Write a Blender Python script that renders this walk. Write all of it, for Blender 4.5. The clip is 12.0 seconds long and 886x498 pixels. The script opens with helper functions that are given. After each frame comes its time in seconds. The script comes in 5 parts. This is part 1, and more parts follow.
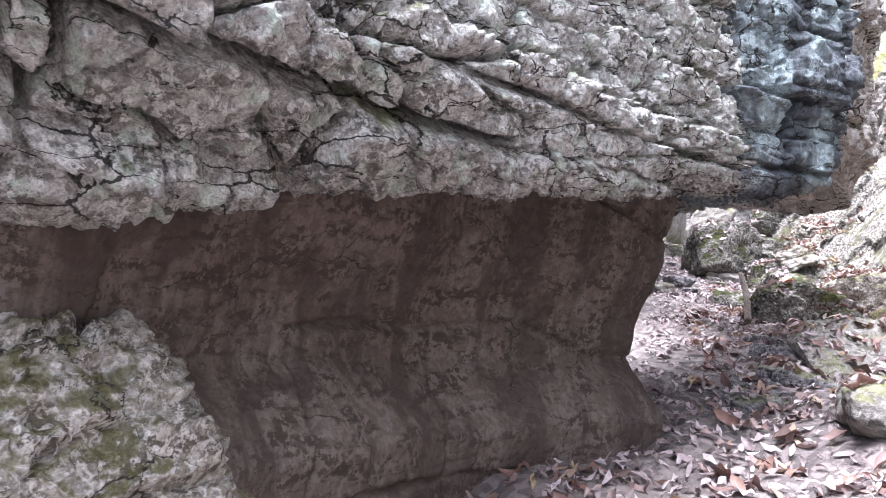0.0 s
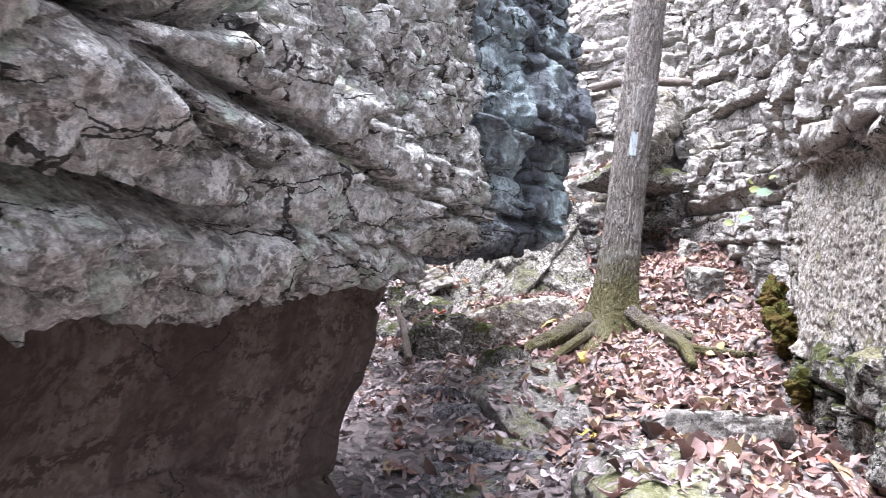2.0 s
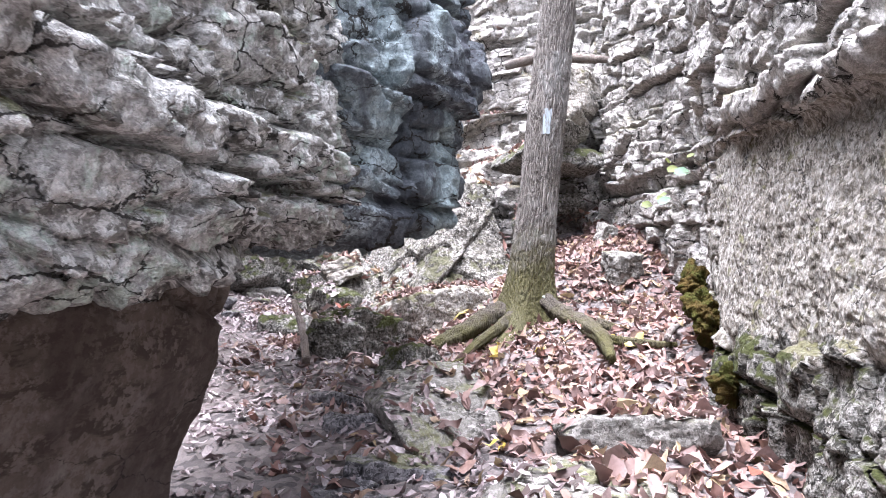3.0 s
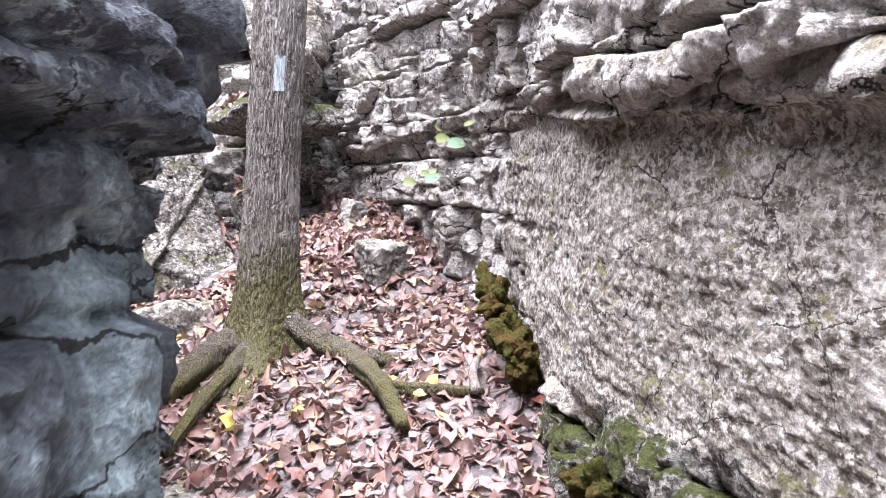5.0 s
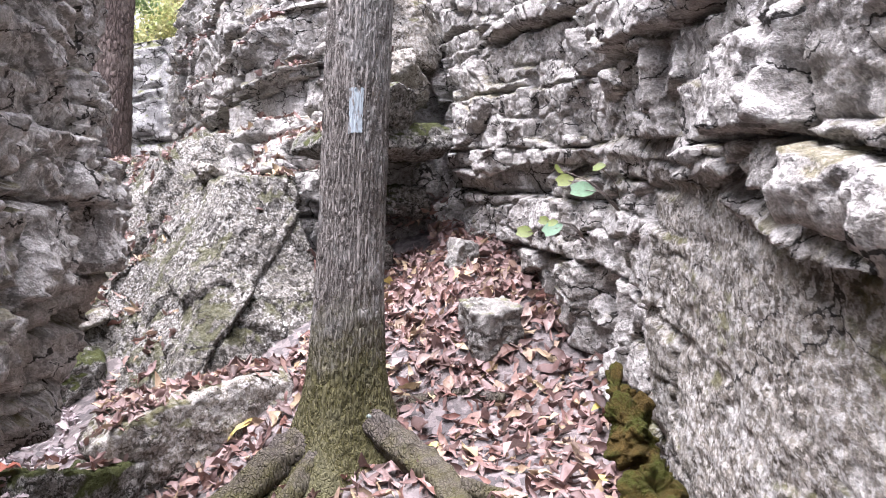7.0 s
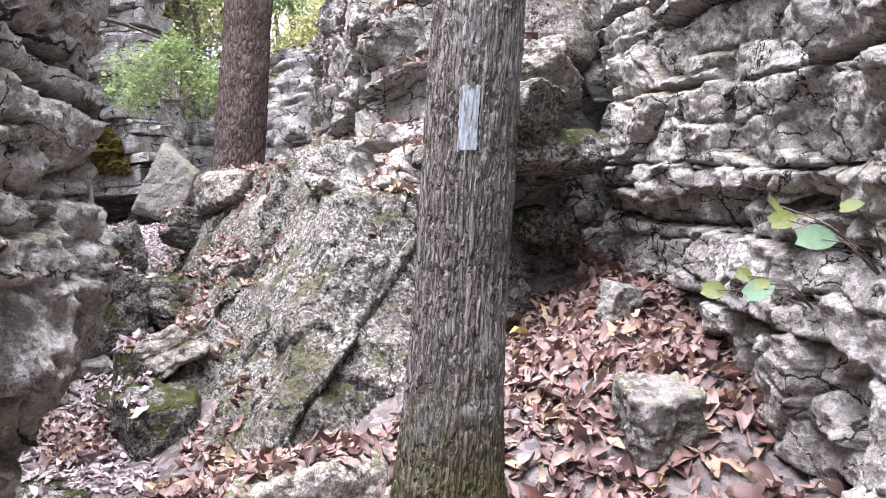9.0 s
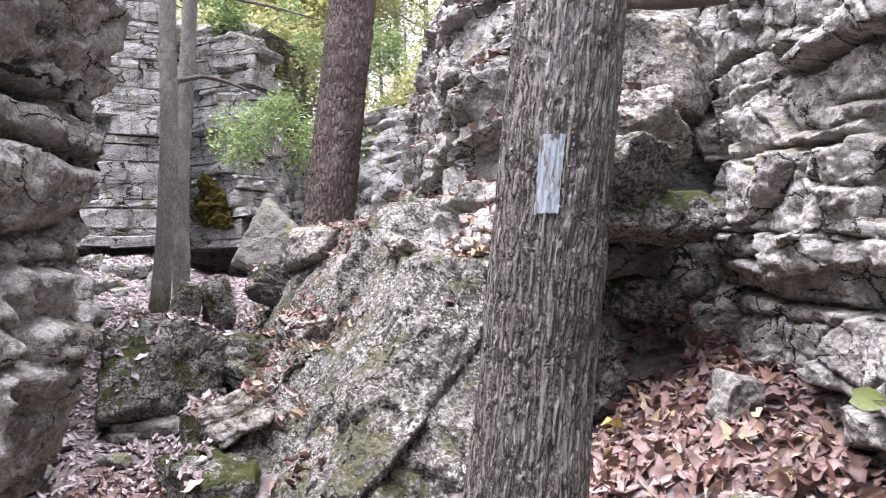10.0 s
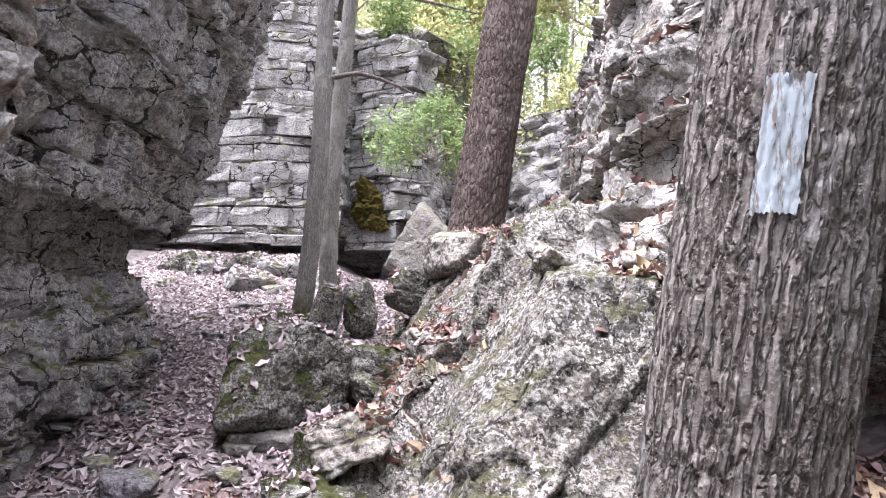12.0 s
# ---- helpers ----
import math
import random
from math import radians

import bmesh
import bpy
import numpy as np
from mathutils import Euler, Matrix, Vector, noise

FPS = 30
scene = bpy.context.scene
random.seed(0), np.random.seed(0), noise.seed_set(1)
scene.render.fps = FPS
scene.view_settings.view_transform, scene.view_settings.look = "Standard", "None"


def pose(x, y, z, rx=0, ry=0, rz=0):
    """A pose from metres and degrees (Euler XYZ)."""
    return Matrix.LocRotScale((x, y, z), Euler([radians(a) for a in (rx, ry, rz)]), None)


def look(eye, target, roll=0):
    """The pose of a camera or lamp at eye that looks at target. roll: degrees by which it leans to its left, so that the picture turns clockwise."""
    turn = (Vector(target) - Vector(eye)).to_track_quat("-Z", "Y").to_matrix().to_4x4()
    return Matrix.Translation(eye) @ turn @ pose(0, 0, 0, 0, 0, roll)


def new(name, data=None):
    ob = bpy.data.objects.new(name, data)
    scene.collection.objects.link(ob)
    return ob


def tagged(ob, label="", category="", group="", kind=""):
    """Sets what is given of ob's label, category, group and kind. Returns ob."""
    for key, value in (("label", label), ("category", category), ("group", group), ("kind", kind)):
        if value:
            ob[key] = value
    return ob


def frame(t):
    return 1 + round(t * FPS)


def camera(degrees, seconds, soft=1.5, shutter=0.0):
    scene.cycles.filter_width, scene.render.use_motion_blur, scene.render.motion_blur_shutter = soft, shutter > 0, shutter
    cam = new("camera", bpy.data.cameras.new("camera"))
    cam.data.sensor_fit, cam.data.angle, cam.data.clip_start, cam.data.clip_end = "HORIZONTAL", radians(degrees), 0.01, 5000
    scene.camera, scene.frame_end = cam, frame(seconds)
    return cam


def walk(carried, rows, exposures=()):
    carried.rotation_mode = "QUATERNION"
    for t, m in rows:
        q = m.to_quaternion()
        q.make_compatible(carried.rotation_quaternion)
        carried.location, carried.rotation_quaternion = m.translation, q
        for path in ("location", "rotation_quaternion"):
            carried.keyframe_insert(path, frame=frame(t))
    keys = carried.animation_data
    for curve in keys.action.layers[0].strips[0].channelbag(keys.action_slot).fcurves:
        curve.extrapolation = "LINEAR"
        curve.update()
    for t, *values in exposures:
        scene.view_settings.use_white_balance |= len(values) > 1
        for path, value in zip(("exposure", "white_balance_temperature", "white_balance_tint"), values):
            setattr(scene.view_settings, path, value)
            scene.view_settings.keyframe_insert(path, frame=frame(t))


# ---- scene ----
cam = camera(62.0, 12.0, soft=0.9, shutter=0.15)
PATH = [
    (0, (0.000, 0.000, 1.450), (-0.566, 1.912, 1.605), 4.1),
    (0.5, (-0.112, 0.265, 1.495), (-0.588, 2.202, 1.635), 3.9),
    (1, (-0.173, 0.516, 1.592), (-0.544, 2.477, 1.721), 4.0),
    (1.5, (-0.287, 0.767, 1.691), (-0.244, 2.760, 1.848), 2.9),
    (2, (-0.350, 1.002, 1.776), (0.108, 2.938, 1.983), 0.8),
    (2.5, (-0.207, 1.241, 1.806), (0.401, 3.136, 2.007), -0.2),
    (3, (-0.066, 1.429, 1.835), (0.588, 3.312, 2.005), -0.8),
    (3.5, (0.017, 1.752, 1.879), (0.890, 3.547, 1.995), -1.3),
    (3.7, (0.068, 1.895, 1.915), (1.088, 3.612, 2.020), -2.0),
    (5.3, (0.576, 2.959, 2.399), (1.967, 4.395, 2.344), -4.2),
    (5.5, (0.654, 3.048, 2.424), (2.112, 4.417, 2.372), -4.3),
    (6, (0.806, 3.147, 2.389), (2.294, 4.482, 2.319), -4.7),
    (6.5, (1.179, 3.366, 2.549), (2.523, 4.846, 2.499), -5.2),
    (7, (1.169, 3.437, 2.776), (2.178, 5.163, 2.699), -4.8),
    (7.2, (1.201, 3.544, 2.789), (2.202, 5.273, 2.716), -4.6),
    (8.8, (1.687, 4.235, 2.929), (2.360, 6.117, 2.867), -3.7),
    (9, (1.728, 4.324, 2.954), (2.360, 6.221, 2.905), -3.7),
    (9.5, (1.825, 4.551, 3.009), (2.391, 6.469, 3.033), -3.2),
    (10, (1.934, 4.715, 3.005), (2.315, 6.675, 3.127), -1.7),
    (10.5, (2.090, 4.891, 3.023), (2.208, 6.881, 3.183), 0.2),
    (11, (2.126, 5.069, 3.027), (2.173, 7.062, 3.186), 1.0),
    (11.5, (2.093, 5.274, 3.049), (2.112, 7.267, 3.210), 1.7),
    (12, (2.105, 5.433, 3.058), (2.057, 7.427, 3.205), 1.9),
]
walk(cam, [(t, look(eye, target, roll)) for t, eye, target, roll in PATH], [(t, ev, 5760 if t < 4 else 5900, 19 if t < 4 else 22) for t, ev in ((0, 3.72), (0.5, 3.3), (1, 3.35), (2.5, 3.35), (3.7, 3.3), (5.5, 3.1), (7, 2.9), (9, 2.8), (9.5, 2.7), (10.5, 2.65), (12, 2.9))])

# ---- light ----
world = bpy.data.worlds.new("world")
scene.world = world
world.use_nodes = True
wn = world.node_tree
wn.nodes.clear()
sky = wn.nodes.new("ShaderNodeTexSky")
sky.sky_type = "NISHITA"
sky.sun_disc = False
sky.sun_elevation = radians(80)
sky.sun_rotation = radians(256)
sky.air_density = 1.0
sky.dust_density = 4.0
veil = wn.nodes.new("ShaderNodeHueSaturation")
veil.inputs["Saturation"].default_value = 0.18
back = wn.nodes.new("ShaderNodeBackground")
back.inputs["Strength"].default_value = 0.085
wout = wn.nodes.new("ShaderNodeOutputWorld")
wn.links.new(sky.outputs["Color"], veil.inputs["Color"])
wn.links.new(veil.outputs["Color"], back.inputs["Color"])
wn.links.new(back.outputs["Background"], wout.inputs["Surface"])
sun = new("sun", bpy.data.lights.new("sun", "SUN"))
sun.data.energy = 2.3
sun.data.angle = radians(50)
sun.data.color = (1.0, 0.975, 0.94)
SUN_FROM = Vector((-0.16, -0.04, 0.98)).normalized()
sun.matrix_world = look(SUN_FROM * 40, (0, 0, 0))


# ---- numeric noise ----
def hash01(ix, iy, iz, seed):
    h = (ix.astype(np.int64) * 374761393 + iy.astype(np.int64) * 668265263 + iz.astype(np.int64) * 2147483647 + seed * 1274126177) & 0xFFFFFFFF
    h = ((h ^ (h >> 13)) * 1274126177) & 0xFFFFFFFF
    h = ((h ^ (h >> 16)) * 2246822519) & 0xFFFFFFFF
    return ((h ^ (h >> 15)) & 0xFFFFFF) / float(0xFFFFFF)


def vnoise(p, seed=0):
    """Smooth noise in -1..1 at the points p (N, 3)."""
    i = np.floor(p)
    f = p - i
    f = f * f * f * (f * (f * 6 - 15) + 10)
    i = i.astype(np.int64)
    out = 0
    for dx in (0, 1):
        wx = f[:, 0] if dx else 1 - f[:, 0]
        for dy in (0, 1):
            wy = f[:, 1] if dy else 1 - f[:, 1]
            for dz in (0, 1):
                wz = f[:, 2] if dz else 1 - f[:, 2]
                out = out + wx * wy * wz * hash01(i[:, 0] + dx, i[:, 1] + dy, i[:, 2] + dz, seed)
    return out * 2 - 1


def fbm(p, size, octaves=4, seed=0, gain=0.5):
    out, a, q = 0, 1.0, p / size
    for k in range(octaves):
        out = out + a * vnoise(q, seed + 17 * k)
        q = q * 2.03 + 5.1
        a *= gain
    return out


def smooth01(a, b, x):
    t = np.clip((x - a) / (b - a), 0, 1)
    return t * t * (3 - 2 * t)


def grid_mesh(name, verts, nu, nv, close_v=False, caps=False, smooth=True):
    """A mesh from nu x nv points, row by row."""
    iu = np.arange(nu - 1)[:, None]
    jv = np.arange(nv if close_v else nv - 1)[None, :]
    a = iu * nv + jv
    b = iu * nv + (jv + 1) % nv
    quads = np.stack([a, b, b + nv, a + nv], -1).reshape(-1, 4)
    verts = verts.reshape(-1, 3)
    tris = np.zeros((0, 3), int)
    if caps:
        mids = np.array([verts[:nv].mean(0), verts[-nv:].mean(0)])
        n0 = len(verts)
        verts = np.vstack([verts, mids])
        j = np.arange(nv)
        k = (j + 1) % nv
        base = (nu - 1) * nv
        tris = np.vstack([np.stack([k, j, np.full(nv, n0)], -1), np.stack([base + j, base + k, np.full(nv, n0 + 1)], -1)])
    return raw_mesh(name, verts, quads, tris, smooth)


def raw_mesh(name, verts, quads, tris=None, smooth=True):
    me = bpy.data.meshes.new(name)
    nq = len(quads)
    nt = 0 if tris is None else len(tris)
    me.vertices.add(len(verts))
    me.vertices.foreach_set("co", np.ascontiguousarray(verts, dtype=np.float32).ravel())
    loops = np.asarray(quads, dtype=np.int32).ravel()
    starts = np.arange(nq, dtype=np.int32) * 4
    if nt:
        loops = np.concatenate([loops, np.asarray(tris, dtype=np.int32).ravel()])
        starts = np.concatenate([starts, nq * 4 + np.arange(nt, dtype=np.int32) * 3])
    me.loops.add(len(loops))
    me.loops.foreach_set("vertex_index", loops)
    me.polygons.add(nq + nt)
    me.polygons.foreach_set("loop_start", starts)
    me.polygons.foreach_set("use_smooth", np.full(nq + nt, smooth))
    me.update(calc_edges=True)
    me.validate()
    return me


def part(name, me, material, parent=None, label=""):
    """Links a mesh as one object, under parent where there is one."""
    me.materials.clear()
    me.materials.append(material)
    ob = new(name, me)
    if parent is not None:
        ob.parent = parent
        ob.matrix_parent_inverse = parent.matrix_basis.inverted()
    if label:
        ob["label"] = label
    return ob


# ---- materials ----
def nodes_of(name):
    m = bpy.data.materials.new(name)
    m.use_nodes = True
    t = m.node_tree
    return m, t, t.nodes["Principled BSDF"]


def noise_node(t, scale, detail=5.0, rough=0.6, vec=None, distort=0.0):
    n = t.nodes.new("ShaderNodeTexNoise")
    n.inputs["Scale"].default_value = scale
    n.inputs["Detail"].default_value = detail
    n.inputs["Roughness"].default_value = rough
    n.inputs["Distortion"].default_value = distort
    if vec is not None:
        t.links.new(vec, n.inputs["Vector"])
    return n.outputs["Fac"]


def ramp(t, fac, lo, hi, a=0.0, b=1.0):
    n = t.nodes.new("ShaderNodeMapRange")
    n.interpolation_type = "SMOOTHSTEP"
    for key, v in (("From Min", lo), ("From Max", hi), ("To Min", a), ("To Max", b)):
        n.inputs[key].default_value = v
    t.links.new(fac, n.inputs["Value"])
    return n.outputs["Result"]


def mix(t, fac, a, b, mode="MIX"):
    n = t.nodes.new("ShaderNodeMix")
    n.data_type = "RGBA"
    n.blend_type = mode
    for sock, v in ((n.inputs["Factor"], fac), (n.inputs["A"], a), (n.inputs["B"], b)):
        if isinstance(v, bpy.types.NodeSocket):
            t.links.new(v, sock)
        elif isinstance(v, tuple):
            sock.default_value = (*v, 1)
        else:
            sock.default_value = v
    return n.outputs["Result"]


def maths(t, op, a, b=0.0):
    n = t.nodes.new("ShaderNodeMath")
    n.operation = op
    for sock, v in ((n.inputs[0], a), (n.inputs[1], b)):
        if isinstance(v, bpy.types.NodeSocket):
            t.links.new(v, sock)
        else:
            sock.default_value = v
    return n.outputs[0]


def stretched(t, sx, sy, sz, tilt=0.0):
    c = t.nodes.new("ShaderNodeNewGeometry")
    m = t.nodes.new("ShaderNodeMapping")
    m.vector_type = "TEXTURE"
    m.inputs["Scale"].default_value = (1 / sx, 1 / sy, 1 / sz)
    m.inputs["Rotation"].default_value = (0, tilt, 0)
    t.links.new(c.outputs["Position"], m.inputs["Vector"])
    return m.outputs["Vector"]


def up_side(t):
    """How far the surface looks up, -1..1."""
    g = t.nodes.new("ShaderNodeNewGeometry")
    s = t.nodes.new("ShaderNodeSeparateXYZ")
    t.links.new(g.outputs["Normal"], s.inputs["Vector"])
    return s.outputs["Z"]


def rock_material(name, dark, mid, light, lichen=(0.55, 0.56, 0.52), lichen_amount=0.5, moss=0.2, moss_colour=(0.085, 0.09, 0.02), streak=0.0, streak_colour=(0.08, 0.075, 0.075), tint=None, tint_amount=0.0, bump=0.6, rough=0.85, fine=1.0, fleck=0.0, specks=0.85, joints=0.0, flat=1.7, joint_width=0.007):
    m, t, p = nodes_of(name)
    v = stretched(t, 1, 1, 1)
    bed = stretched(t, 1.0, 1.0, 3.2)
    big = noise_node(t, 1.1, 4, 0.6, v, 0.6)
    med = noise_node(t, 6.0, 6, 0.68, bed, 0.4)
    small = noise_node(t, 34.0, 5, 0.7, v)
    grain = noise_node(t, 150.0 * fine, 3, 0.7, v)
    c = mix(t, ramp(t, med, 0.43, 0.54), tuple(0.75 * x for x in dark), mid)
    c = mix(t, ramp(t, small, 0.50, 0.55), c, light)
    c = mix(t, maths(t, "MULTIPLY", ramp(t, noise_node(t, 44.0, 4, 0.7, v, 0.6), 0.53, 0.565), specks), c, tuple(0.42 * x for x in dark))
    c = mix(t, maths(t, "MULTIPLY", ramp(t, big, 0.52, 0.68), 0.55), c, tuple(0.55 * x for x in mid))
    if tint is not None:
        tn = noise_node(t, 2.3, 5, 0.6, v, 0.8)
        c = mix(t, maths(t, "MULTIPLY", ramp(t, tn, 0.42, 0.6), tint_amount), c, tint)
    if fleck:
        fn = noise_node(t, 46.0, 4, 0.6, v, 0.6)
        patch = ramp(t, noise_node(t, 2.2, 4, 0.6, v), 0.36, 0.56, 0.25, 1.0)
        c = mix(t, maths(t, "MULTIPLY", maths(t, "MULTIPLY", ramp(t, fn, 0.52, 0.57), patch), fleck), c, (0.52, 0.505, 0.47))
    ln = noise_node(t, 8.0, 7, 0.75, v, 0.3)
    c = mix(t, maths(t, "MULTIPLY", ramp(t, ln, 0.53, 0.61), lichen_amount), c, lichen)
    if streak:
        sv = stretched(t, 3.2, 3.2, 0.35)
        sn = noise_node(t, 1.6, 5, 0.6, sv, 0.5)
        c = mix(t, maths(t, "MULTIPLY", ramp(t, sn, 0.45, 0.62), streak), c, streak_colour)
    if moss:
        mn = noise_node(t, 3.0, 6, 0.7, v, 0.2)
        upz = maths(t, "MULTIPLY", ramp(t, up_side(t), -0.1, 0.8), 0.16)
        mf = ramp(t, maths(t, "ADD", mn, upz), 0.66 - 0.16 * moss, 0.76 - 0.16 * moss)
        mc = mix(t, noise_node(t, 60.0, 3, 0.7, v), tuple(0.5 * x for x in moss_colour), tuple(1.7 * x for x in moss_colour))
        c = mix(t, maths(t, "MULTIPLY", mf, min(1.0, 0.5 + moss)), c, mc)
    open_joint = None
    if joints:
        warped = t.nodes.new("ShaderNodeVectorMath")
        warped.operation = "ADD"
        wob = t.nodes.new("ShaderNodeTexNoise")
        wob.inputs["Scale"].default_value = 5.0
        wob.inputs["Detail"].default_value = 6.0
        wob.inputs["Roughness"].default_value = 0.65
        less = t.nodes.new("ShaderNodeVectorMath")
        less.operation = "SCALE"
        less.inputs["Scale"].default_value = 0.22
        t.links.new(v, wob.inputs["Vector"])
        t.links.new(wob.outputs["Color"], less.inputs[0])
        t.links.new(stretched(t, 1, 1, flat), warped.inputs[0])
        t.links.new(less.outputs[0], warped.inputs[1])
        cell = t.nodes.new("ShaderNodeTexVoronoi")
        cell.feature = "DISTANCE_TO_EDGE"
        cell.inputs["Scale"].default_value = joints
        t.links.new(warped.outputs[0], cell.inputs["Vector"])
        gape = ramp(t, noise_node(t, 3.1, 4, 0.6, v), 0.36, 0.66, 0.0, joint_width * joints * 1.6)
        open_joint = ramp(t, maths(t, "SUBTRACT", gape, cell.outputs["Distance"]), -0.15 * joint_width * joints, 0.3 * joint_width * joints)
        c = mix(t, maths(t, "MULTIPLY", open_joint, 0.92), c, (0.022, 0.02, 0.017))
    grit = ramp(t, grain, 0.3, 0.7, 0.74 if fine > 0.55 else 0.92, 1.22 if fine > 0.55 else 1.07)
    gm = t.nodes.new("ShaderNodeVectorMath")
    gm.operation = "SCALE"
    t.links.new(c, gm.inputs[0])
    t.links.new(grit, gm.inputs["Scale"])
    t.links.new(gm.outputs[0], p.inputs["Base Color"])
    p.inputs["Roughness"].default_value = rough
    p.inputs["Specular IOR Level"].default_value = 0.15
    vor = t.nodes.new("ShaderNodeTexVoronoi")
    vor.inputs["Scale"].default_value = 42.0
    t.links.new(v, vor.inputs["Vector"])
    h = maths(t, "ADD", maths(t, "MULTIPLY", med, 0.3), maths(t, "MULTIPLY", small, 0.65))
    h = maths(t, "ADD", h, maths(t, "MULTIPLY", grain, 0.12 if fine > 0.55 else 0.03))
    h = maths(t, "ADD", h, maths(t, "MULTIPLY", vor.outputs["Distance"], 0.25))
    if open_joint is not None:
        h = maths(t, "SUBTRACT", h, maths(t, "MULTIPLY", open_joint, 0.8))
    b = t.nodes.new("ShaderNodeBump")
    b.inputs["Strength"].default_value = bump
    b.inputs["Distance"].default_value = 0.03
    t.links.new(h, b.inputs["Height"])
    t.links.new(b.outputs["Normal"], p.inputs["Normal"])
    return m


ROCK_PITTED = rock_material("pitted_limestone", (0.2, 0.19, 0.17), (0.31, 0.305, 0.285), (0.46, 0.46, 0.435), lichen=(0.40, 0.47, 0.40), lichen_amount=0.65, moss=0.15, bump=1.0, fleck=0.5, specks=0.45, joints=4.2, flat=3.4, joint_width=0.0045)
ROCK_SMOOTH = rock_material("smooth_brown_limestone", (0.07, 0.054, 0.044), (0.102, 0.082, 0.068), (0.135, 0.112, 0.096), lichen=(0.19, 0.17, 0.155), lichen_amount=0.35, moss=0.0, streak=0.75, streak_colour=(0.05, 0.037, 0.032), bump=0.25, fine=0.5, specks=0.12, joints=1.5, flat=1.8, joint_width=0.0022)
ROCK_BLUE = rock_material("blue_stained_limestone", (0.13, 0.14, 0.155), (0.209, 0.24, 0.25), (0.329, 0.379, 0.39), lichen=(0.33, 0.39, 0.385), lichen_amount=0.5, moss=0.0, streak=0.85, streak_colour=(0.045, 0.047, 0.055), tint=(0.24, 0.305, 0.305), tint_amount=0.55, bump=0.7, joints=4.5, flat=2.0, joint_width=0.0045)
ROCK_PALE = rock_material("pale_limestone", (0.26, 0.243, 0.22), (0.37, 0.348, 0.318), (0.48, 0.457, 0.425), lichen=(0.473, 0.444, 0.403), lichen_amount=0.5, moss=0.12, moss_colour=(0.0915, 0.0777, 0.0209), streak=0.25, streak_colour=(0.17, 0.145, 0.115), bump=0.8, fleck=0.35, specks=0.3, joints=3.4, flat=1.7, joint_width=0.0045)
ROCK_FLECKED = rock_material("flecked_limestone", (0.11, 0.096, 0.076), (0.205, 0.183, 0.15), (0.33, 0.305, 0.268), lichen=(0.42, 0.41, 0.385), lichen_amount=0.35, moss=0.3, moss_colour=(0.07, 0.066, 0.024), bump=0.6, fine=0.7, fleck=0.55, specks=0.4, joints=2.2, joint_width=0.0028)
ROCK_SLOPE = rock_material("mossy_flecked_limestone", (0.062, 0.056, 0.045), (0.13, 0.118, 0.098), (0.23, 0.215, 0.19), lichen=(0.3, 0.288, 0.265), lichen_amount=0.35, moss=0.26, moss_colour=(0.042, 0.042, 0.014), bump=0.9, fine=0.7, fleck=0.55, joints=2.8, flat=1.3, joint_width=0.0035)
ROCK_FAR = rock_material("weathered_grey_limestone", (0.201, 0.195, 0.191), (0.343, 0.333, 0.32), (0.473, 0.459, 0.436), lichen=(0.503, 0.479, 0.426), lichen_amount=0.4, moss=0.3, streak=0.5, streak_colour=(0.12, 0.118, 0.118), bump=0.8, fine=0.6, specks=0.35, joints=1.9, flat=2.2, joint_width=0.011)
ROCK_MOSSY = rock_material("mossy_limestone", (0.055, 0.052, 0.042), (0.125, 0.117, 0.10), (0.24, 0.228, 0.205), lichen=(0.33, 0.32, 0.295), lichen_amount=0.35, moss=0.5, moss_colour=(0.036, 0.04, 0.012), bump=0.9, fleck=0.25, joints=3.5, joint_width=0.0035)
ROCK_STONE = rock_material("grey_stone", (0.105, 0.097, 0.085), (0.17, 0.158, 0.14), (0.235, 0.222, 0.2), lichen=(0.23, 0.225, 0.2), lichen_amount=0.4, moss=0.08, bump=0.5, specks=0.25)
ROCK_WET = rock_material("wet_dark_stone", (0.0666, 0.0629, 0.0666), (0.126, 0.118, 0.122), (0.2, 0.189, 0.192), lichen=(0.222, 0.211, 0.215), lichen_amount=0.3, moss=0.05, bump=0.5, rough=0.5)


def ground_material():
    m, t, p = nodes_of("leaf_mould_and_dark_soil")
    v = stretched(t, 1, 1, 1)
    big = noise_node(t, 1.3, 5, 0.6, v, 0.5)
    med = noise_node(t, 14.0, 5, 0.7, v)
    vor = t.nodes.new("ShaderNodeTexVoronoi")
    vor.inputs["Scale"].default_value = 26.0
    t.links.new(v, vor.inputs["Vector"])
    c = mix(t, ramp(t, big, 0.4, 0.62), (0.05, 0.042, 0.04), (0.11, 0.09, 0.082))
    hs = t.nodes.new("ShaderNodeSeparateColor")
    t.links.new(vor.outputs["Color"], hs.inputs["Color"])
    c = mix(t, maths(t, "MULTIPLY", ramp(t, hs.outputs[0], 0.45, 0.55), 0.6), c, (0.2, 0.165, 0.155))
    c = mix(t, ramp(t, med, 0.5, 0.75), c, (0.05, 0.04, 0.038))
    t.links.new(c, p.inputs["Base Color"])
    p.inputs["Roughness"].default_value = 0.75
    b = t.nodes.new("ShaderNodeBump")
    b.inputs["Strength"].default_value = 0.8
    b.inputs["Distance"].default_value = 0.03
    t.links.new(maths(t, "ADD", med, hs.outputs[1]), b.inputs["Height"])
    t.links.new(b.outputs["Normal"], p.inputs["Normal"])
    return m


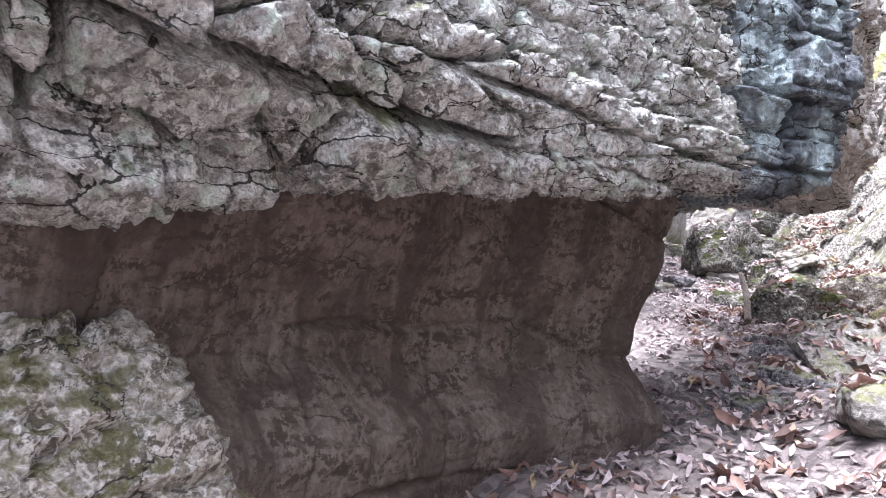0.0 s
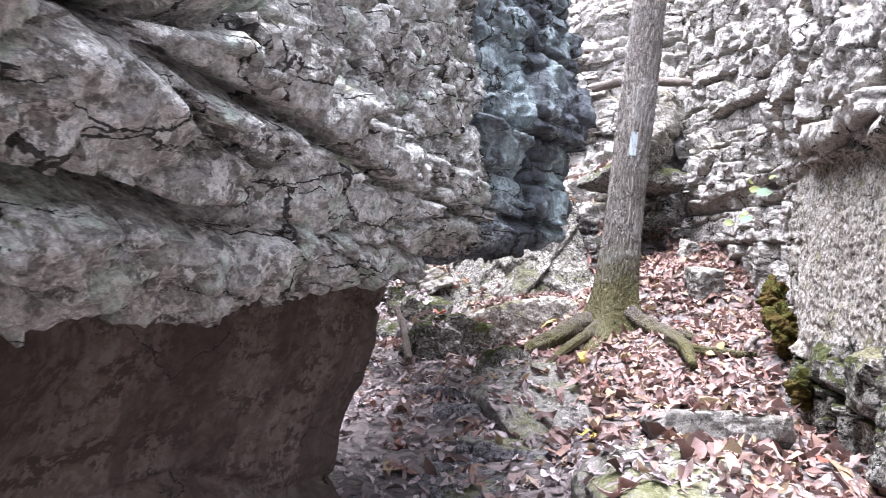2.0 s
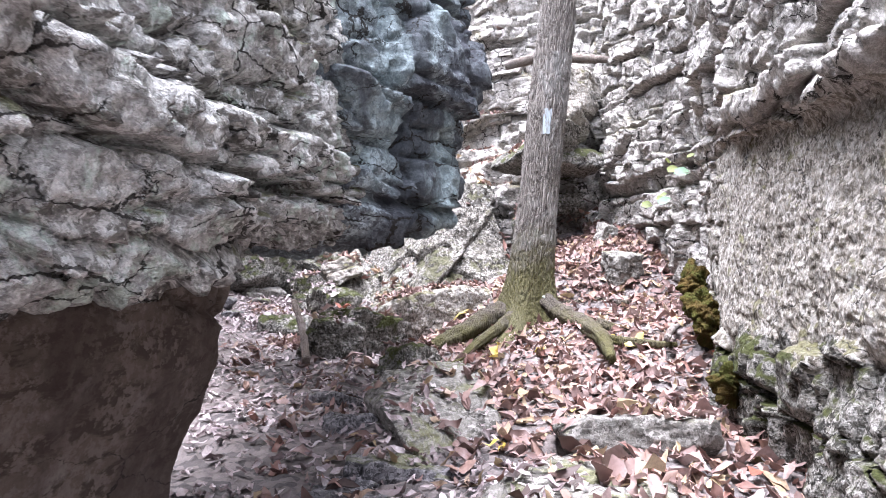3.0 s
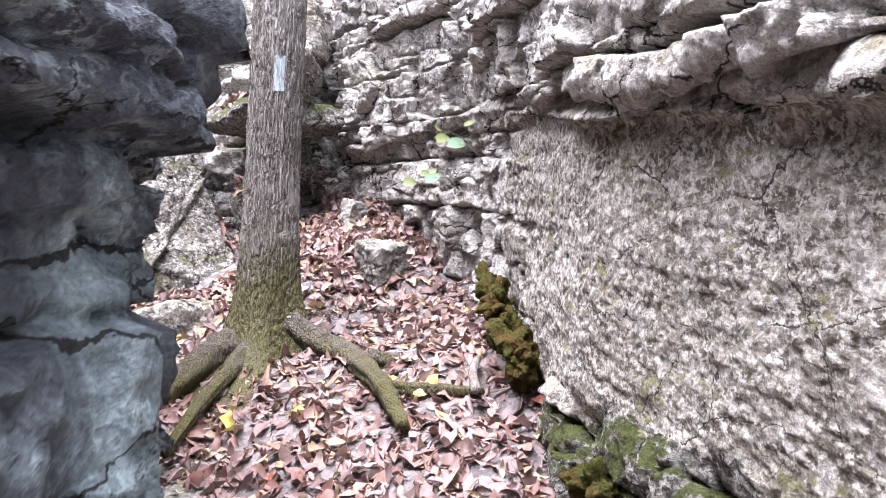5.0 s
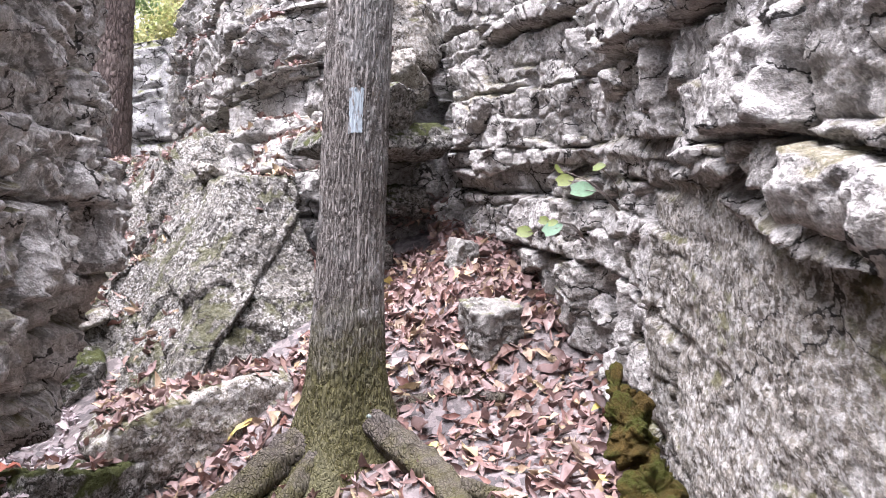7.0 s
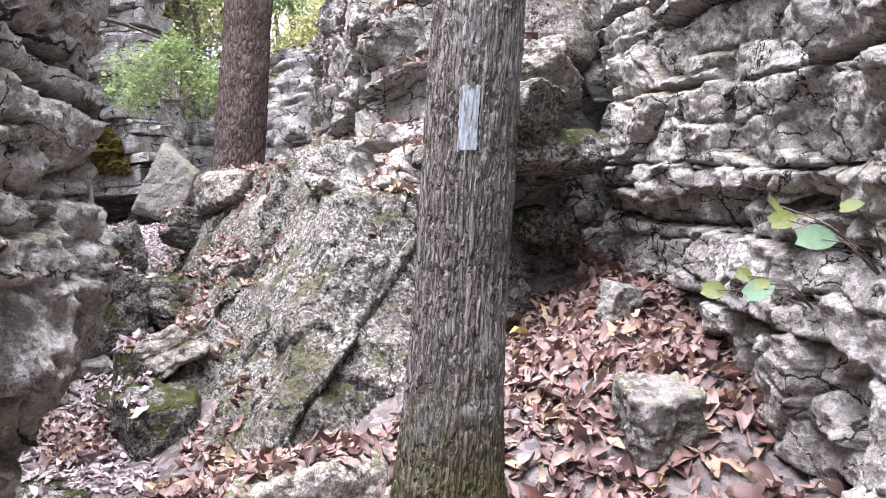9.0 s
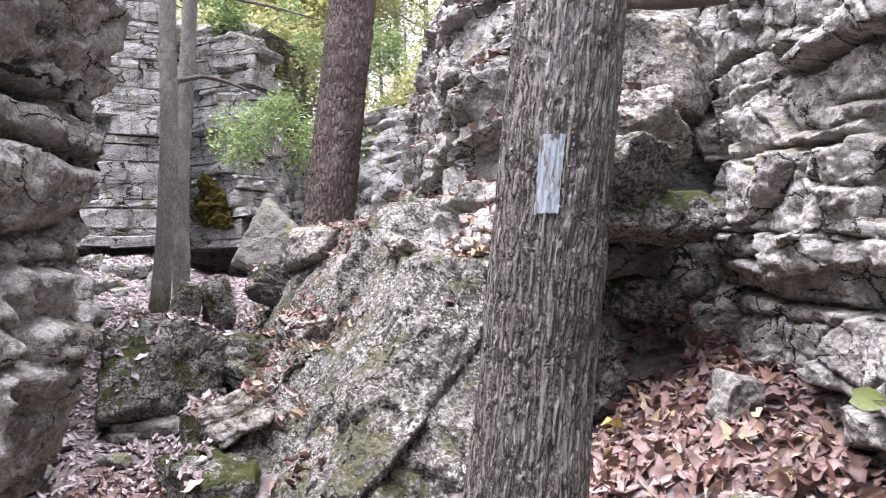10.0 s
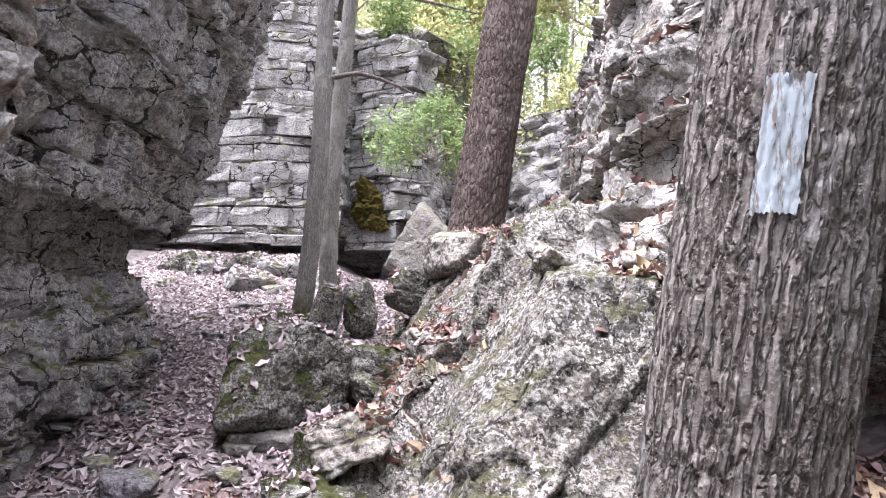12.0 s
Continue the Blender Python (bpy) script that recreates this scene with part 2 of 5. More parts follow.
def leaf_material(name, stops, single=False, rough=0.55, through_light=0.15):
    """Dead or living leaves whose colour runs along the stops from leaf to leaf."""
    m, t, p = nodes_of(name)
    if single:
        r = t.nodes.new("ShaderNodeObjectInfo").outputs["Random"]
    else:
        r = t.nodes.new("ShaderNodeNewGeometry").outputs["Random Per Island"]
    cr = t.nodes.new("ShaderNodeValToRGB")
    e = cr.color_ramp.elements
    for k, (at, col) in enumerate(stops):
        el = e[k] if k < 2 else e.new(at)
        el.position = at
        el.color = (*col, 1)
    t.links.new(r, cr.inputs["Fac"])
    v = stretched(t, 1, 1, 1)
    c = mix(t, ramp(t, noise_node(t, 70.0, 4, 0.7, v), 0.35, 0.7, 0, 0.4), cr.outputs["Color"], (0.08, 0.05, 0.04))
    t.links.new(c, p.inputs["Base Color"])
    p.inputs["Roughness"].default_value = rough
    p.inputs["Specular IOR Level"].default_value = 0.35
    p.inputs["Subsurface Weight"].default_value = 0.0
    tr = t.nodes.new("ShaderNodeBsdfTranslucent")
    t.links.new(c, tr.inputs["Color"])
    ms = t.nodes.new("ShaderNodeMixShader")
    ms.inputs["Fac"].default_value = through_light
    out = t.nodes["Material Output"]
    t.links.new(p.outputs[0], ms.inputs[1])
    t.links.new(tr.outputs[0], ms.inputs[2])
    t.links.new(ms.outputs[0], out.inputs["Surface"])
    return m


DRY = ((0.0, (0.05, 0.03, 0.025)), (1.0, (0.38, 0.288, 0.252)), (0.14, (0.105, 0.058, 0.048)), (0.3, (0.22, 0.143, 0.128)), (0.5, (0.31, 0.226, 0.205)), (0.66, (0.16, 0.072, 0.054)), (0.8, (0.275, 0.178, 0.142)), (0.92, (0.33, 0.25, 0.14)))
WET = ((0.0, (0.10, 0.075, 0.075)), (1.0, (0.52, 0.46, 0.46)), (0.3, (0.22, 0.175, 0.175)), (0.6, (0.36, 0.30, 0.30)), (0.85, (0.45, 0.385, 0.38)))
GROUND = ground_material()
LEAF_DRY = leaf_material("dry_pinkish_brown_leaves", DRY)
LEAF_WET = leaf_material("trodden_wet_leaves", WET, rough=0.4)
LEAF_ONE = leaf_material("single_dry_leaf", DRY, single=True)
LEAF_YELLOW = leaf_material("yellow_leaf", ((0.0, (0.55, 0.40, 0.06)), (1.0, (0.50, 0.43, 0.16))), single=True)
LEAF_RED = leaf_material("red_brown_leaf", ((0.0, (0.22, 0.055, 0.035)), (1.0, (0.32, 0.10, 0.06))), single=True)
LEAF_GREEN = leaf_material("green_leaf", ((0.0, (0.14, 0.23, 0.08)), (1.0, (0.36, 0.44, 0.17)), (0.5, (0.22, 0.32, 0.12))), through_light=0.35)
LEAF_TEAL = leaf_material("broad_green_leaf", ((0.0, (0.09, 0.2, 0.11)), (1.0, (0.13, 0.24, 0.13))), single=True, through_light=0.3)
LEAF_LIME = leaf_material("lime_green_leaf", ((0.0, (0.15, 0.2, 0.045)), (1.0, (0.2, 0.24, 0.06))), single=True, through_light=0.3)
CROWN = leaf_material("autumn_tree_leaves", ((0.0, (0.34, 0.40, 0.16)), (1.0, (0.66, 0.58, 0.28)), (0.4, (0.46, 0.50, 0.22)), (0.75, (0.58, 0.56, 0.28))), through_light=0.6)


def bark_material(name, dark, light, lichen, fur=1.0, moss_z=None, plate=0.12, lean=0.0):
    m, t, p = nodes_of(name)
    v = stretched(t, 1, 1, 1)
    sv = stretched(t, 1, 1, 0.06, lean)
    furrow = noise_node(t, 60.0 * fur, 5, 0.65, sv, 0.5)
    patch = noise_node(t, 3.5, 5, 0.65, v, 0.4)
    grain = noise_node(t, 130.0, 4, 0.7, v)
    c = mix(t, ramp(t, furrow, 0.40, 0.58), tuple(0.55 * x + 0.45 * y for x, y in zip(dark, light)), light)
    bent = t.nodes.new("ShaderNodeVectorMath")
    bent.operation = "ADD"
    wob = t.nodes.new("ShaderNodeTexNoise")
    wob.inputs["Scale"].default_value = 14.0
    wob.inputs["Detail"].default_value = 4.0
    small_wob = t.nodes.new("ShaderNodeVectorMath")
    small_wob.operation = "SCALE"
    small_wob.inputs["Scale"].default_value = 0.022
    t.links.new(v, wob.inputs["Vector"])
    t.links.new(wob.outputs["Color"], small_wob.inputs[0])
    t.links.new(stretched(t, 1, 1, plate, lean), bent.inputs[0])
    t.links.new(small_wob.outputs[0], bent.inputs[1])
    gap = t.nodes.new("ShaderNodeTexVoronoi")
    gap.feature = "DISTANCE_TO_EDGE"
    gap.inputs["Scale"].default_value = 62.0 * fur
    t.links.new(bent.outputs[0], gap.inputs["Vector"])
    ridge = ramp(t, gap.outputs["Distance"], 0.02, 0.2)
    c = mix(t, ridge, dark, c)
    c = mix(t, maths(t, "MULTIPLY", ramp(t, patch, 0.5, 0.62), 0.55), c, lichen)
    c = mix(t, maths(t, "MULTIPLY", ramp(t, noise_node(t, 5.0, 6, 0.7, stretched(t, 1, 1, 0.4, lean), 0.5), 0.5, 0.6), 0.5), c, tuple(0.6 * x + 0.2 * y for x, y in zip(dark, light)))
    c = mix(t, ramp(t, grain, 0.48, 0.66, 0, 0.6), c, tuple(min(1, 1.5 * x) for x in light))
    if moss_z is not None:
        s = t.nodes.new("ShaderNodeSeparateXYZ")
        tc = t.nodes.new("ShaderNodeTexCoord")
        t.links.new(tc.outputs["Object"], s.inputs["Vector"])
        mn = noise_node(t, 9.0, 6, 0.75, v, 0.2)
        level = maths(t, "ADD", s.outputs["Z"], maths(t, "MULTIPLY", mn, -0.9))
        mf = ramp(t, level, moss_z - 0.75, moss_z - 0.25, 0.85, 0.0)
        mc = mix(t, noise_node(t, 80.0, 3, 0.7, v), (0.032, 0.03, 0.009), (0.10, 0.092, 0.023))
        c = mix(t, mf, c, mc)
    t.links.new(c, p.inputs["Base Color"])
    p.inputs["Roughness"].default_value = 0.9
    p.inputs["Specular IOR Level"].default_value = 0.2
    b = t.nodes.new("ShaderNodeBump")
    b.inputs["Strength"].default_value = 0.7
    b.inputs["Distance"].default_value = 0.02
    t.links.new(maths(t, "ADD", maths(t, "ADD", maths(t, "MULTIPLY", furrow, 0.5), ridge), maths(t, "MULTIPLY", grain, 0.3)), b.inputs["Height"])
    t.links.new(b.outputs["Normal"], p.inputs["Normal"])
    return m


BARK = bark_material("grey_brown_furrowed_bark", (0.065, 0.055, 0.047), (0.235, 0.215, 0.192), (0.30, 0.295, 0.275), moss_z=2.35, plate=0.07, lean=0.124)
BARK_DARK = bark_material("dark_brown_plated_bark", (0.05, 0.037, 0.032), (0.15, 0.115, 0.1), (0.18, 0.15, 0.13), fur=0.4, plate=0.3)
BARK_PALE = bark_material("pale_grey_bark", (0.13, 0.12, 0.105), (0.29, 0.275, 0.25), (0.37, 0.36, 0.33), moss_z=3.1)
ROOT = bark_material("worn_mossy_root", (0.04, 0.033, 0.027), (0.1, 0.085, 0.071), (0.13, 0.118, 0.103), moss_z=1.8)
TWIG = bark_material("bare_twig", (0.12, 0.095, 0.08), (0.25, 0.21, 0.18), (0.3, 0.27, 0.25), fur=3.0)


def paint_material():
    m, t, p = nodes_of("flaking_pale_blue_paint")
    v = stretched(t, 1, 1, 0.25)
    f = noise_node(t, 60.0, 4, 0.7, v)
    c = mix(t, ramp(t, f, 0.5, 0.6), (0.32, 0.365, 0.38), (0.17, 0.155, 0.14))
    t.links.new(c, p.inputs["Base Color"])
    p.inputs["Roughness"].default_value = 0.95
    p.inputs["Specular IOR Level"].default_value = 0.15
    b = t.nodes.new("ShaderNodeBump")
    b.inputs["Distance"].default_value = 0.004
    t.links.new(f, b.inputs["Height"])
    t.links.new(b.outputs["Normal"], p.inputs["Normal"])
    return m


def moss_material(name, a, b):
    m, t, p = nodes_of(name)
    v = stretched(t, 1, 1, 1)
    c = mix(t, ramp(t, noise_node(t, 9.0, 5, 0.7, v), 0.4, 0.62), a, b)
    c = mix(t, ramp(t, noise_node(t, 90.0, 4, 0.7, v), 0.35, 0.7, 0, 0.7), c, tuple(0.4 * x for x in a))
    t.links.new(c, p.inputs["Base Color"])
    p.inputs["Roughness"].default_value = 1.0
    p.inputs["Specular IOR Level"].default_value = 0.1
    bn = t.nodes.new("ShaderNodeBump")
    bn.inputs["Distance"].default_value = 0.02
    t.links.new(noise_node(t, 120.0, 4, 0.8, v), bn.inputs["Height"])
    t.links.new(bn.outputs["Normal"], p.inputs["Normal"])
    return m


PAINT = paint_material()
MOSS = moss_material("green_brown_moss", (0.085, 0.057, 0.016), (0.06, 0.068, 0.014))
LICHEN = moss_material("pale_green_lichen", (0.42, 0.48, 0.42), (0.52, 0.56, 0.50))


# ---- rock and ground shapes ----
def beds(seed, lo, hi, zmin=-2.0, zmax=16.0):
    rng = np.random.RandomState(seed)
    z, out = zmin, [zmin]
    while z < zmax:
        z += lo + (hi - lo) * rng.rand() ** 1.6
        out.append(z)
    return np.array(out)


def facets_of(p, size, seed):
    """Angular chips: each cell of rock has its own tilt and stand; also how near its edge is, in metres."""
    q = p / size
    i = np.floor(q - 0.5).astype(np.int64)
    best = np.full(len(q), 9.0)
    second = np.full(len(q), 9.0)
    value = np.zeros(len(q))
    for dx in (0, 1):
        for dy in (0, 1):
            for dz in (0, 1):
                a, b, c = i[:, 0] + dx, i[:, 1] + dy, i[:, 2] + dz
                h1, h2, h3 = hash01(a, b, c, seed), hash01(a, b, c, seed + 1), hash01(a, b, c, seed + 2)
                ox, oy, oz = q[:, 0] - a - 0.2 - 0.6 * h1, q[:, 1] - b - 0.2 - 0.6 * h2, q[:, 2] - c - 0.2 - 0.6 * h3
                d = np.sqrt(ox * ox + oy * oy + oz * oz)
                v = (h1 * 7.13 % 1 - 0.5) * 1.0 + 1.9 * ((h2 * 5.31 % 1 - 0.5) * ox + (h3 * 3.77 % 1 - 0.5) * oy + (h1 * 11.7 % 1 - 0.5) * oz)
                nearer = d < best
                second = np.where(nearer, best, np.minimum(second, d))
                value = np.where(nearer, v, value)
                best = np.where(nearer, d, best)
    return value, (second - best) * size


def rock_relief(p, s, seed, bed=(0.1, 0.3), block=(0.25, 0.7), ledge=0.05, chunk=0.04, crack=0.06, rough=0.04, pit=0.01, warp=0.05, dip=0.0, chip=0.012, chip_size=0.14, slant=0.05, saw=0.0, boss=0.0, boss_size=0.4, calm=None):
    """How far a bedded rock face stands out at the points p, which lie s along it: flat blocks between open joints, chipped and pitted."""
    ragged = 0.010 * fbm(p, 0.09, 3, seed + 30)
    z = p[:, 2] + warp * fbm(p, 0.9, 2, seed) + dip * s + ragged
    cuts = beds(seed, *bed)
    k = np.clip(np.searchsorted(cuts, z) - 1, 0, len(cuts) - 2)
    h = cuts[k + 1] - cuts[k]
    f = (z - cuts[k]) / h
    zero = np.zeros_like(k)
    width = block[0] + (block[1] - block[0]) * hash01(k, zero, zero, seed + 3)
    sw = s + 0.05 * fbm(p, 0.3, 2, seed + 5) + 1.3 * ragged
    c = sw / width + 7 * hash01(k, zero, zero, seed + 4)
    ci = np.floor(c).astype(np.int64)
    cf = c - ci
    out = ledge * (hash01(k, zero, zero, seed + 1) * 2 - 1) * (0.7 + 0.5 * vnoise(np.stack([s * 0.8, k * 3.7, zero], -1), seed + 9))
    out = out + chunk * (hash01(k, ci, zero, seed + 2) * 2 - 1)
    out = out + slant * (hash01(k, ci, zero, seed + 31) * 2 - 1) * (cf - 0.5) * np.minimum(width, 0.6) * 2
    out = out + slant * (hash01(k, ci, zero, seed + 32) * 2 - 1.3) * (f - 0.5) * np.minimum(h, 0.4) * 4
    out = out + saw * np.minimum(h, 0.25) * (f - 0.6) * (0.3 + 1.1 * hash01(k, ci, zero, seed + 34))
    edge = np.minimum(f, 1 - f) * h
    side = np.minimum(cf, 1 - cf) * width
    lowest = np.where(f < 0.5, k, k + 1)
    far = np.floor(s / 0.45 + 9 * hash01(lowest, zero, zero, seed + 33)).astype(np.int64)
    gape = hash01(lowest, far, zero, seed + 6) ** 1.5
    out = out - crack * (0.25 + 1.2 * gape) * np.exp(-(edge / (0.007 + 0.02 * gape * gape)) ** 4)
    joint = hash01(k, np.where(cf < 0.5, ci, ci + 1), zero + 1, seed + 7)
    out = out - crack * 1.0 * joint * np.exp(-(side / (0.006 + 0.010 * joint * joint)) ** 4)
    out = out - 0.007 * (1 - np.minimum(edge, 0.018) / 0.018) ** 2 - 0.007 * (1 - np.minimum(side, 0.018) / 0.018) ** 2
    if boss:
        v, e = facets_of(p * np.array([1, 1, 1.5]) + 0.05 * fbm(p, 0.25, 2, seed + 40)[:, None], boss_size, seed + 41)
        out = out + boss * v - 0.5 * crack * np.exp(-(e / 0.012) ** 2)
    still = 1.0 if calm is None else calm(p)
    out = out * still
    out = out + rough * fbm(p, 0.6, 2, seed + 11) + 0.006 * fbm(p * np.array([1, 1, 1.7]), 0.1, 3, seed + 12)
    bent = p * np.array([1, 1, 1.8]) + 0.03 * fbm(p, 0.12, 2, seed + 20)[:, None]
    v, e = facets_of(bent, chip_size, seed + 21)
    out = out + chip * v * (0.3 + 0.7 * still)
    v, e = facets_of(bent, chip_size * 0.36, seed + 24)
    out = out + 0.4 * chip * v
    if pit:
        hole = smooth01(0.22, 0.62, vnoise(p * np.array([1, 1, 1.5]) / 0.062, seed + 15)) * 0.5
        out = out + pit * 0.4 * fbm(p, 0.024, 2, seed + 14) - (0.15 + 0.85 * still) * pit * 3.0 * hole * (0.5 + 0.5 * vnoise(p / 0.5, seed + 16))
    return out


def resample(values, at, n):
    """n even steps along at, of each column of values."""
    u = np.linspace(at[0], at[-1], n)
    return np.stack([np.interp(u, at, values[:, i]) for i in range(values.shape[1])], -1), u


def blur(a, n):
    k = np.hanning(2 * n + 3)[1:-1]
    k /= k.sum()
    pad = np.concatenate([np.repeat(a[:1], n, 0), a, np.repeat(a[-1:], n, 0)])
    return np.stack([np.convolve(pad[:, i], k, "valid") for i in range(a.shape[1])], -1)


def rock_face(name, sections, depth, step, material, seed, soften=0.25, **relief):
    """A solid rock mass swept along a plan line. sections: x, y and the face's profile there, (out, z) from its foot to its top. Its face
    looks to the right of the way along the line; depth: how far back the mass goes."""
    plan = np.array([[s[0], s[1]] for s in sections], float)
    prof = np.array([[c for pt in s[2] for c in pt] for s in sections], float)
    at = np.concatenate([[0], np.cumsum(np.linalg.norm(np.diff(plan, axis=0), axis=1))])
    n = max(12, int(at[-1] / step))
    xy, u = resample(plan, at, n)
    pr, _ = resample(prof, at, n)
    w = max(1, int(soften / (at[-1] / n)))
    xy, pr = blur(xy, w), blur(pr, w)
    d = np.gradient(xy, axis=0)
    d /= np.linalg.norm(d, axis=1)[:, None] + 1e-9
    out = blur(np.stack([d[:, 1], -d[:, 0]], -1), w)
    out /= np.linalg.norm(out, axis=1)[:, None]
    pr = pr.reshape(n, -1, 2)
    mean = pr.mean(0)
    pv = np.concatenate([[0], np.cumsum(np.linalg.norm(np.diff(mean, axis=0), axis=1))])
    m = max(10, int(pv[-1] / step))
    vv = np.linspace(0, pv[-1], m)
    k = np.clip(np.searchsorted(pv, vv, side="right") - 1, 0, len(pv) - 2)
    f = ((vv - pv[k]) / (pv[k + 1] - pv[k]))[None, :, None]
    q = pr[:, k] * (1 - f) + pr[:, k + 1] * f
    q = np.stack([blur(q[:, :, i].T, max(1, int(0.05 / step))).T for i in (0, 1)], -1)
    P = np.zeros((n, m, 3))
    P[:, :, 0] = xy[:, None, 0] + out[:, None, 0] * q[:, :, 0]
    P[:, :, 1] = xy[:, None, 1] + out[:, None, 1] * q[:, :, 0]
    P[:, :, 2] = q[:, :, 1]
    N = np.cross(np.gradient(P, axis=0), np.gradient(P, axis=1))
    N /= np.linalg.norm(N, axis=2)[:, :, None] + 1e-12
    facing = (N[:, :, 0] * out[:, None, 0] + N[:, :, 1] * out[:, None, 1]).mean()
    N *= 1 if facing > 0 else -1
    S = np.repeat(u[:, None], m, 1)
    P = P + N * rock_relief(P.reshape(-1, 3), S.ravel(), seed, **relief).reshape(n, m, 1)
    back = np.zeros((n, 2, 3))
    for j, row in ((0, m - 1), (1, 0)):
        back[:, j, :2] = xy - out * depth
        back[:, j, 2] = P[:, row, 2]
    V = np.concatenate([P, back], 1)
    if facing > 0:
        V = V[:, ::-1]
    me = grid_mesh(name, V, n, m + 2, close_v=True, caps=True)
    return part(name, me, material)


def boulder_mesh(name, seed, size, facets=16, bevel=0.05, rough=0.06, pit=0.015, res=40, lay=0.0, turn=(0, 0, 0)):
    """An angular weathered stone: a cut polyhedron with worn edges and relief; its origin is its middle."""
    rng = np.random.RandomState(seed)
    side = np.linspace(-1, 1, res)
    a, b = np.meshgrid(np.tan(side * math.pi / 4), np.tan(side * math.pi / 4), indexing="ij")
    one = np.ones_like(a)
    faces = [(one, a, b), (-one, b, a), (b, one, a), (a, -one, b), (a, b, one), (b, a, -one)]
    d = np.concatenate([np.stack(f, -1).reshape(-1, 3) for f in faces])
    d /= np.linalg.norm(d, axis=1)[:, None]
    n = rng.normal(size=(facets, 3))
    n = np.vstack([n, np.array([[1, 0, 0.1], [-1, 0.1, 0], [0, 1, 0], [0.1, -1, 0], [0.05, 0, 1], [0, 0, -1]]) + 0.15 * rng.normal(size=(6, 3))])
    n /= np.linalg.norm(n, axis=1)[:, None]
    reach = np.concatenate([0.86 + 0.3 * rng.rand(facets), 0.72 + 0.15 * rng.rand(6)])
    c = np.maximum(d @ n.T, 1e-3) / reach
    r = 1 / (np.sum(c ** (1 / bevel * 0.8), 1) ** (bevel / 0.8))
    p = d * r[:, None] * np.array(size)
    q = p + rng.rand(3) * 40
    amp = float(np.mean(size))
    grow = rough * amp * fbm(q, 0.7 * amp, 3, seed) + rough * 0.4 * amp * fbm(q, 0.2 * amp, 3, seed + 1) + pit * fbm(q, 0.06, 3, seed + 2)
    if lay:
        grow = grow - lay * np.exp(-(((q[:, 2] + 0.02 * fbm(q, 0.3, 2, seed)) / 0.11 % 1 - 0.5) * 0.11 / 0.012) ** 2)
    p = p + d * grow[:, None]
    p = p @ np.array(Euler([radians(x) for x in turn]).to_matrix()).T
    iu = np.arange(res - 1)[:, None]
    jv = np.arange(res - 1)[None, :]
    k = iu * res + jv
    quad = np.stack([k, k + res, k + res + 1, k + 1], -1).reshape(-1, 4)
    quads = np.concatenate([quad + f * res * res for f in range(6)])
    me = raw_mesh(name, p, quads)
    bm = bmesh.new()
    bm.from_mesh(me)
    bmesh.ops.remove_doubles(bm, verts=bm.verts, dist=1e-5)
    bmesh.ops.recalc_face_normals(bm, faces=bm.faces)
    bm.to_mesh(me)
    bm.free()
    return me


def trail_height(y):
    return np.interp(y, (-30, -4, 0, 2.4, 3.5, 5.0, 8.0, 9.7, 11.6, 14.2, 17.5, 20.5, 30.0), (-0.6, -0.4, 0.05, 0.72, 1.0, 1.26, 1.60, 1.92, 2.24, 2.66, 3.3, 3.95, 4.6))


def ground_height(x, y):
    """The height of the leafy ground: the path, the bank under the tree and the woods above the gorge."""
    z = trail_height(y)
    s = np.clip(x - 1.35, 0, 3.2)
    near = smooth01(3.2, 5.2, y)
    z = z + near * 0.235 * s + smooth01(6.0, 7.6, y) * 0.17 * s
    z = z + 0.25 * smooth01(2.0, 3.2, y) * (1 - smooth01(3.5, 4.6, y)) * smooth01(0.5, 1.1, x)
    left = np.interp(y, (-10, 4, 9, 13, 18, 22), (-2.6, -1.6, -2.2, -3.2, -6.5, -9.0))
    z = z + 2.9 * smooth01(0, 2.2, left - x)
    z = z - 0.5 * smooth01(-1.2, 0.2, x) * smooth01(17, 19.5, y) * (1 - smooth01(23, 25, y))
    z = z + 2.4 * smooth01(4.9, 7.2, x) + 3.4 * smooth01(24.0, 27.5, y)
    return z


def ground_sheet():
    xs = np.concatenate([-np.geomspace(2500, 2.2, 46), np.arange(-2.1, 4.4, 0.026), np.geomspace(4.5, 2500, 46)])
    ys = np.concatenate([-np.geomspace(2500, 1.1, 40), np.arange(-1.0, 13.0, 0.03), np.geomspace(13.05, 2500, 60)])
    X, Y = np.meshgrid(xs, ys, indexing="ij")
    x, y = X.ravel(), Y.ravel()
    z = ground_height(x, y)
    p = np.stack([x, y, np.zeros_like(x)], -1)
    z = z + 0.05 * fbm(p, 0.8, 3, 3) + 0.02 * fbm(p, 0.16, 3, 5) + 0.006 * fbm(p, 0.05, 2, 6)
    me = grid_mesh("ground", np.stack([x, y, z], -1).reshape(len(xs), len(ys), 3)[:, ::-1], len(xs), len(ys))
    return me


ground = tagged(part("ground", ground_sheet(), GROUND), "dark soil and leaf mould on the gorge floor", "ground", kind="structure")


def lifted(profile, dz=0.0, dout=0.0):
    return [(o + dout, z + dz) for o, z in profile]


# overhanging wall beside the path: a pitted upper mass over a smooth recessed foot
def over(lip, back=0.0):
    return [(-0.85, lip + 0.12), (-0.4 - back, lip + 0.05), (-0.06 - back, lip), (-0.6 * back, lip + 0.08), (0.03, lip + 0.3), (0.0, lip + 0.7), (-0.03, lip + 1.2), (-0.05, 3.6), (-0.2, 4.0), (-0.8, 4.3)]


def ragged_end(p):
    """1 along the ragged beds, less on the flatter blocks near the corner."""
    return 1 - 0.45 * smooth01(1.3, 2.3, p[:, 1])


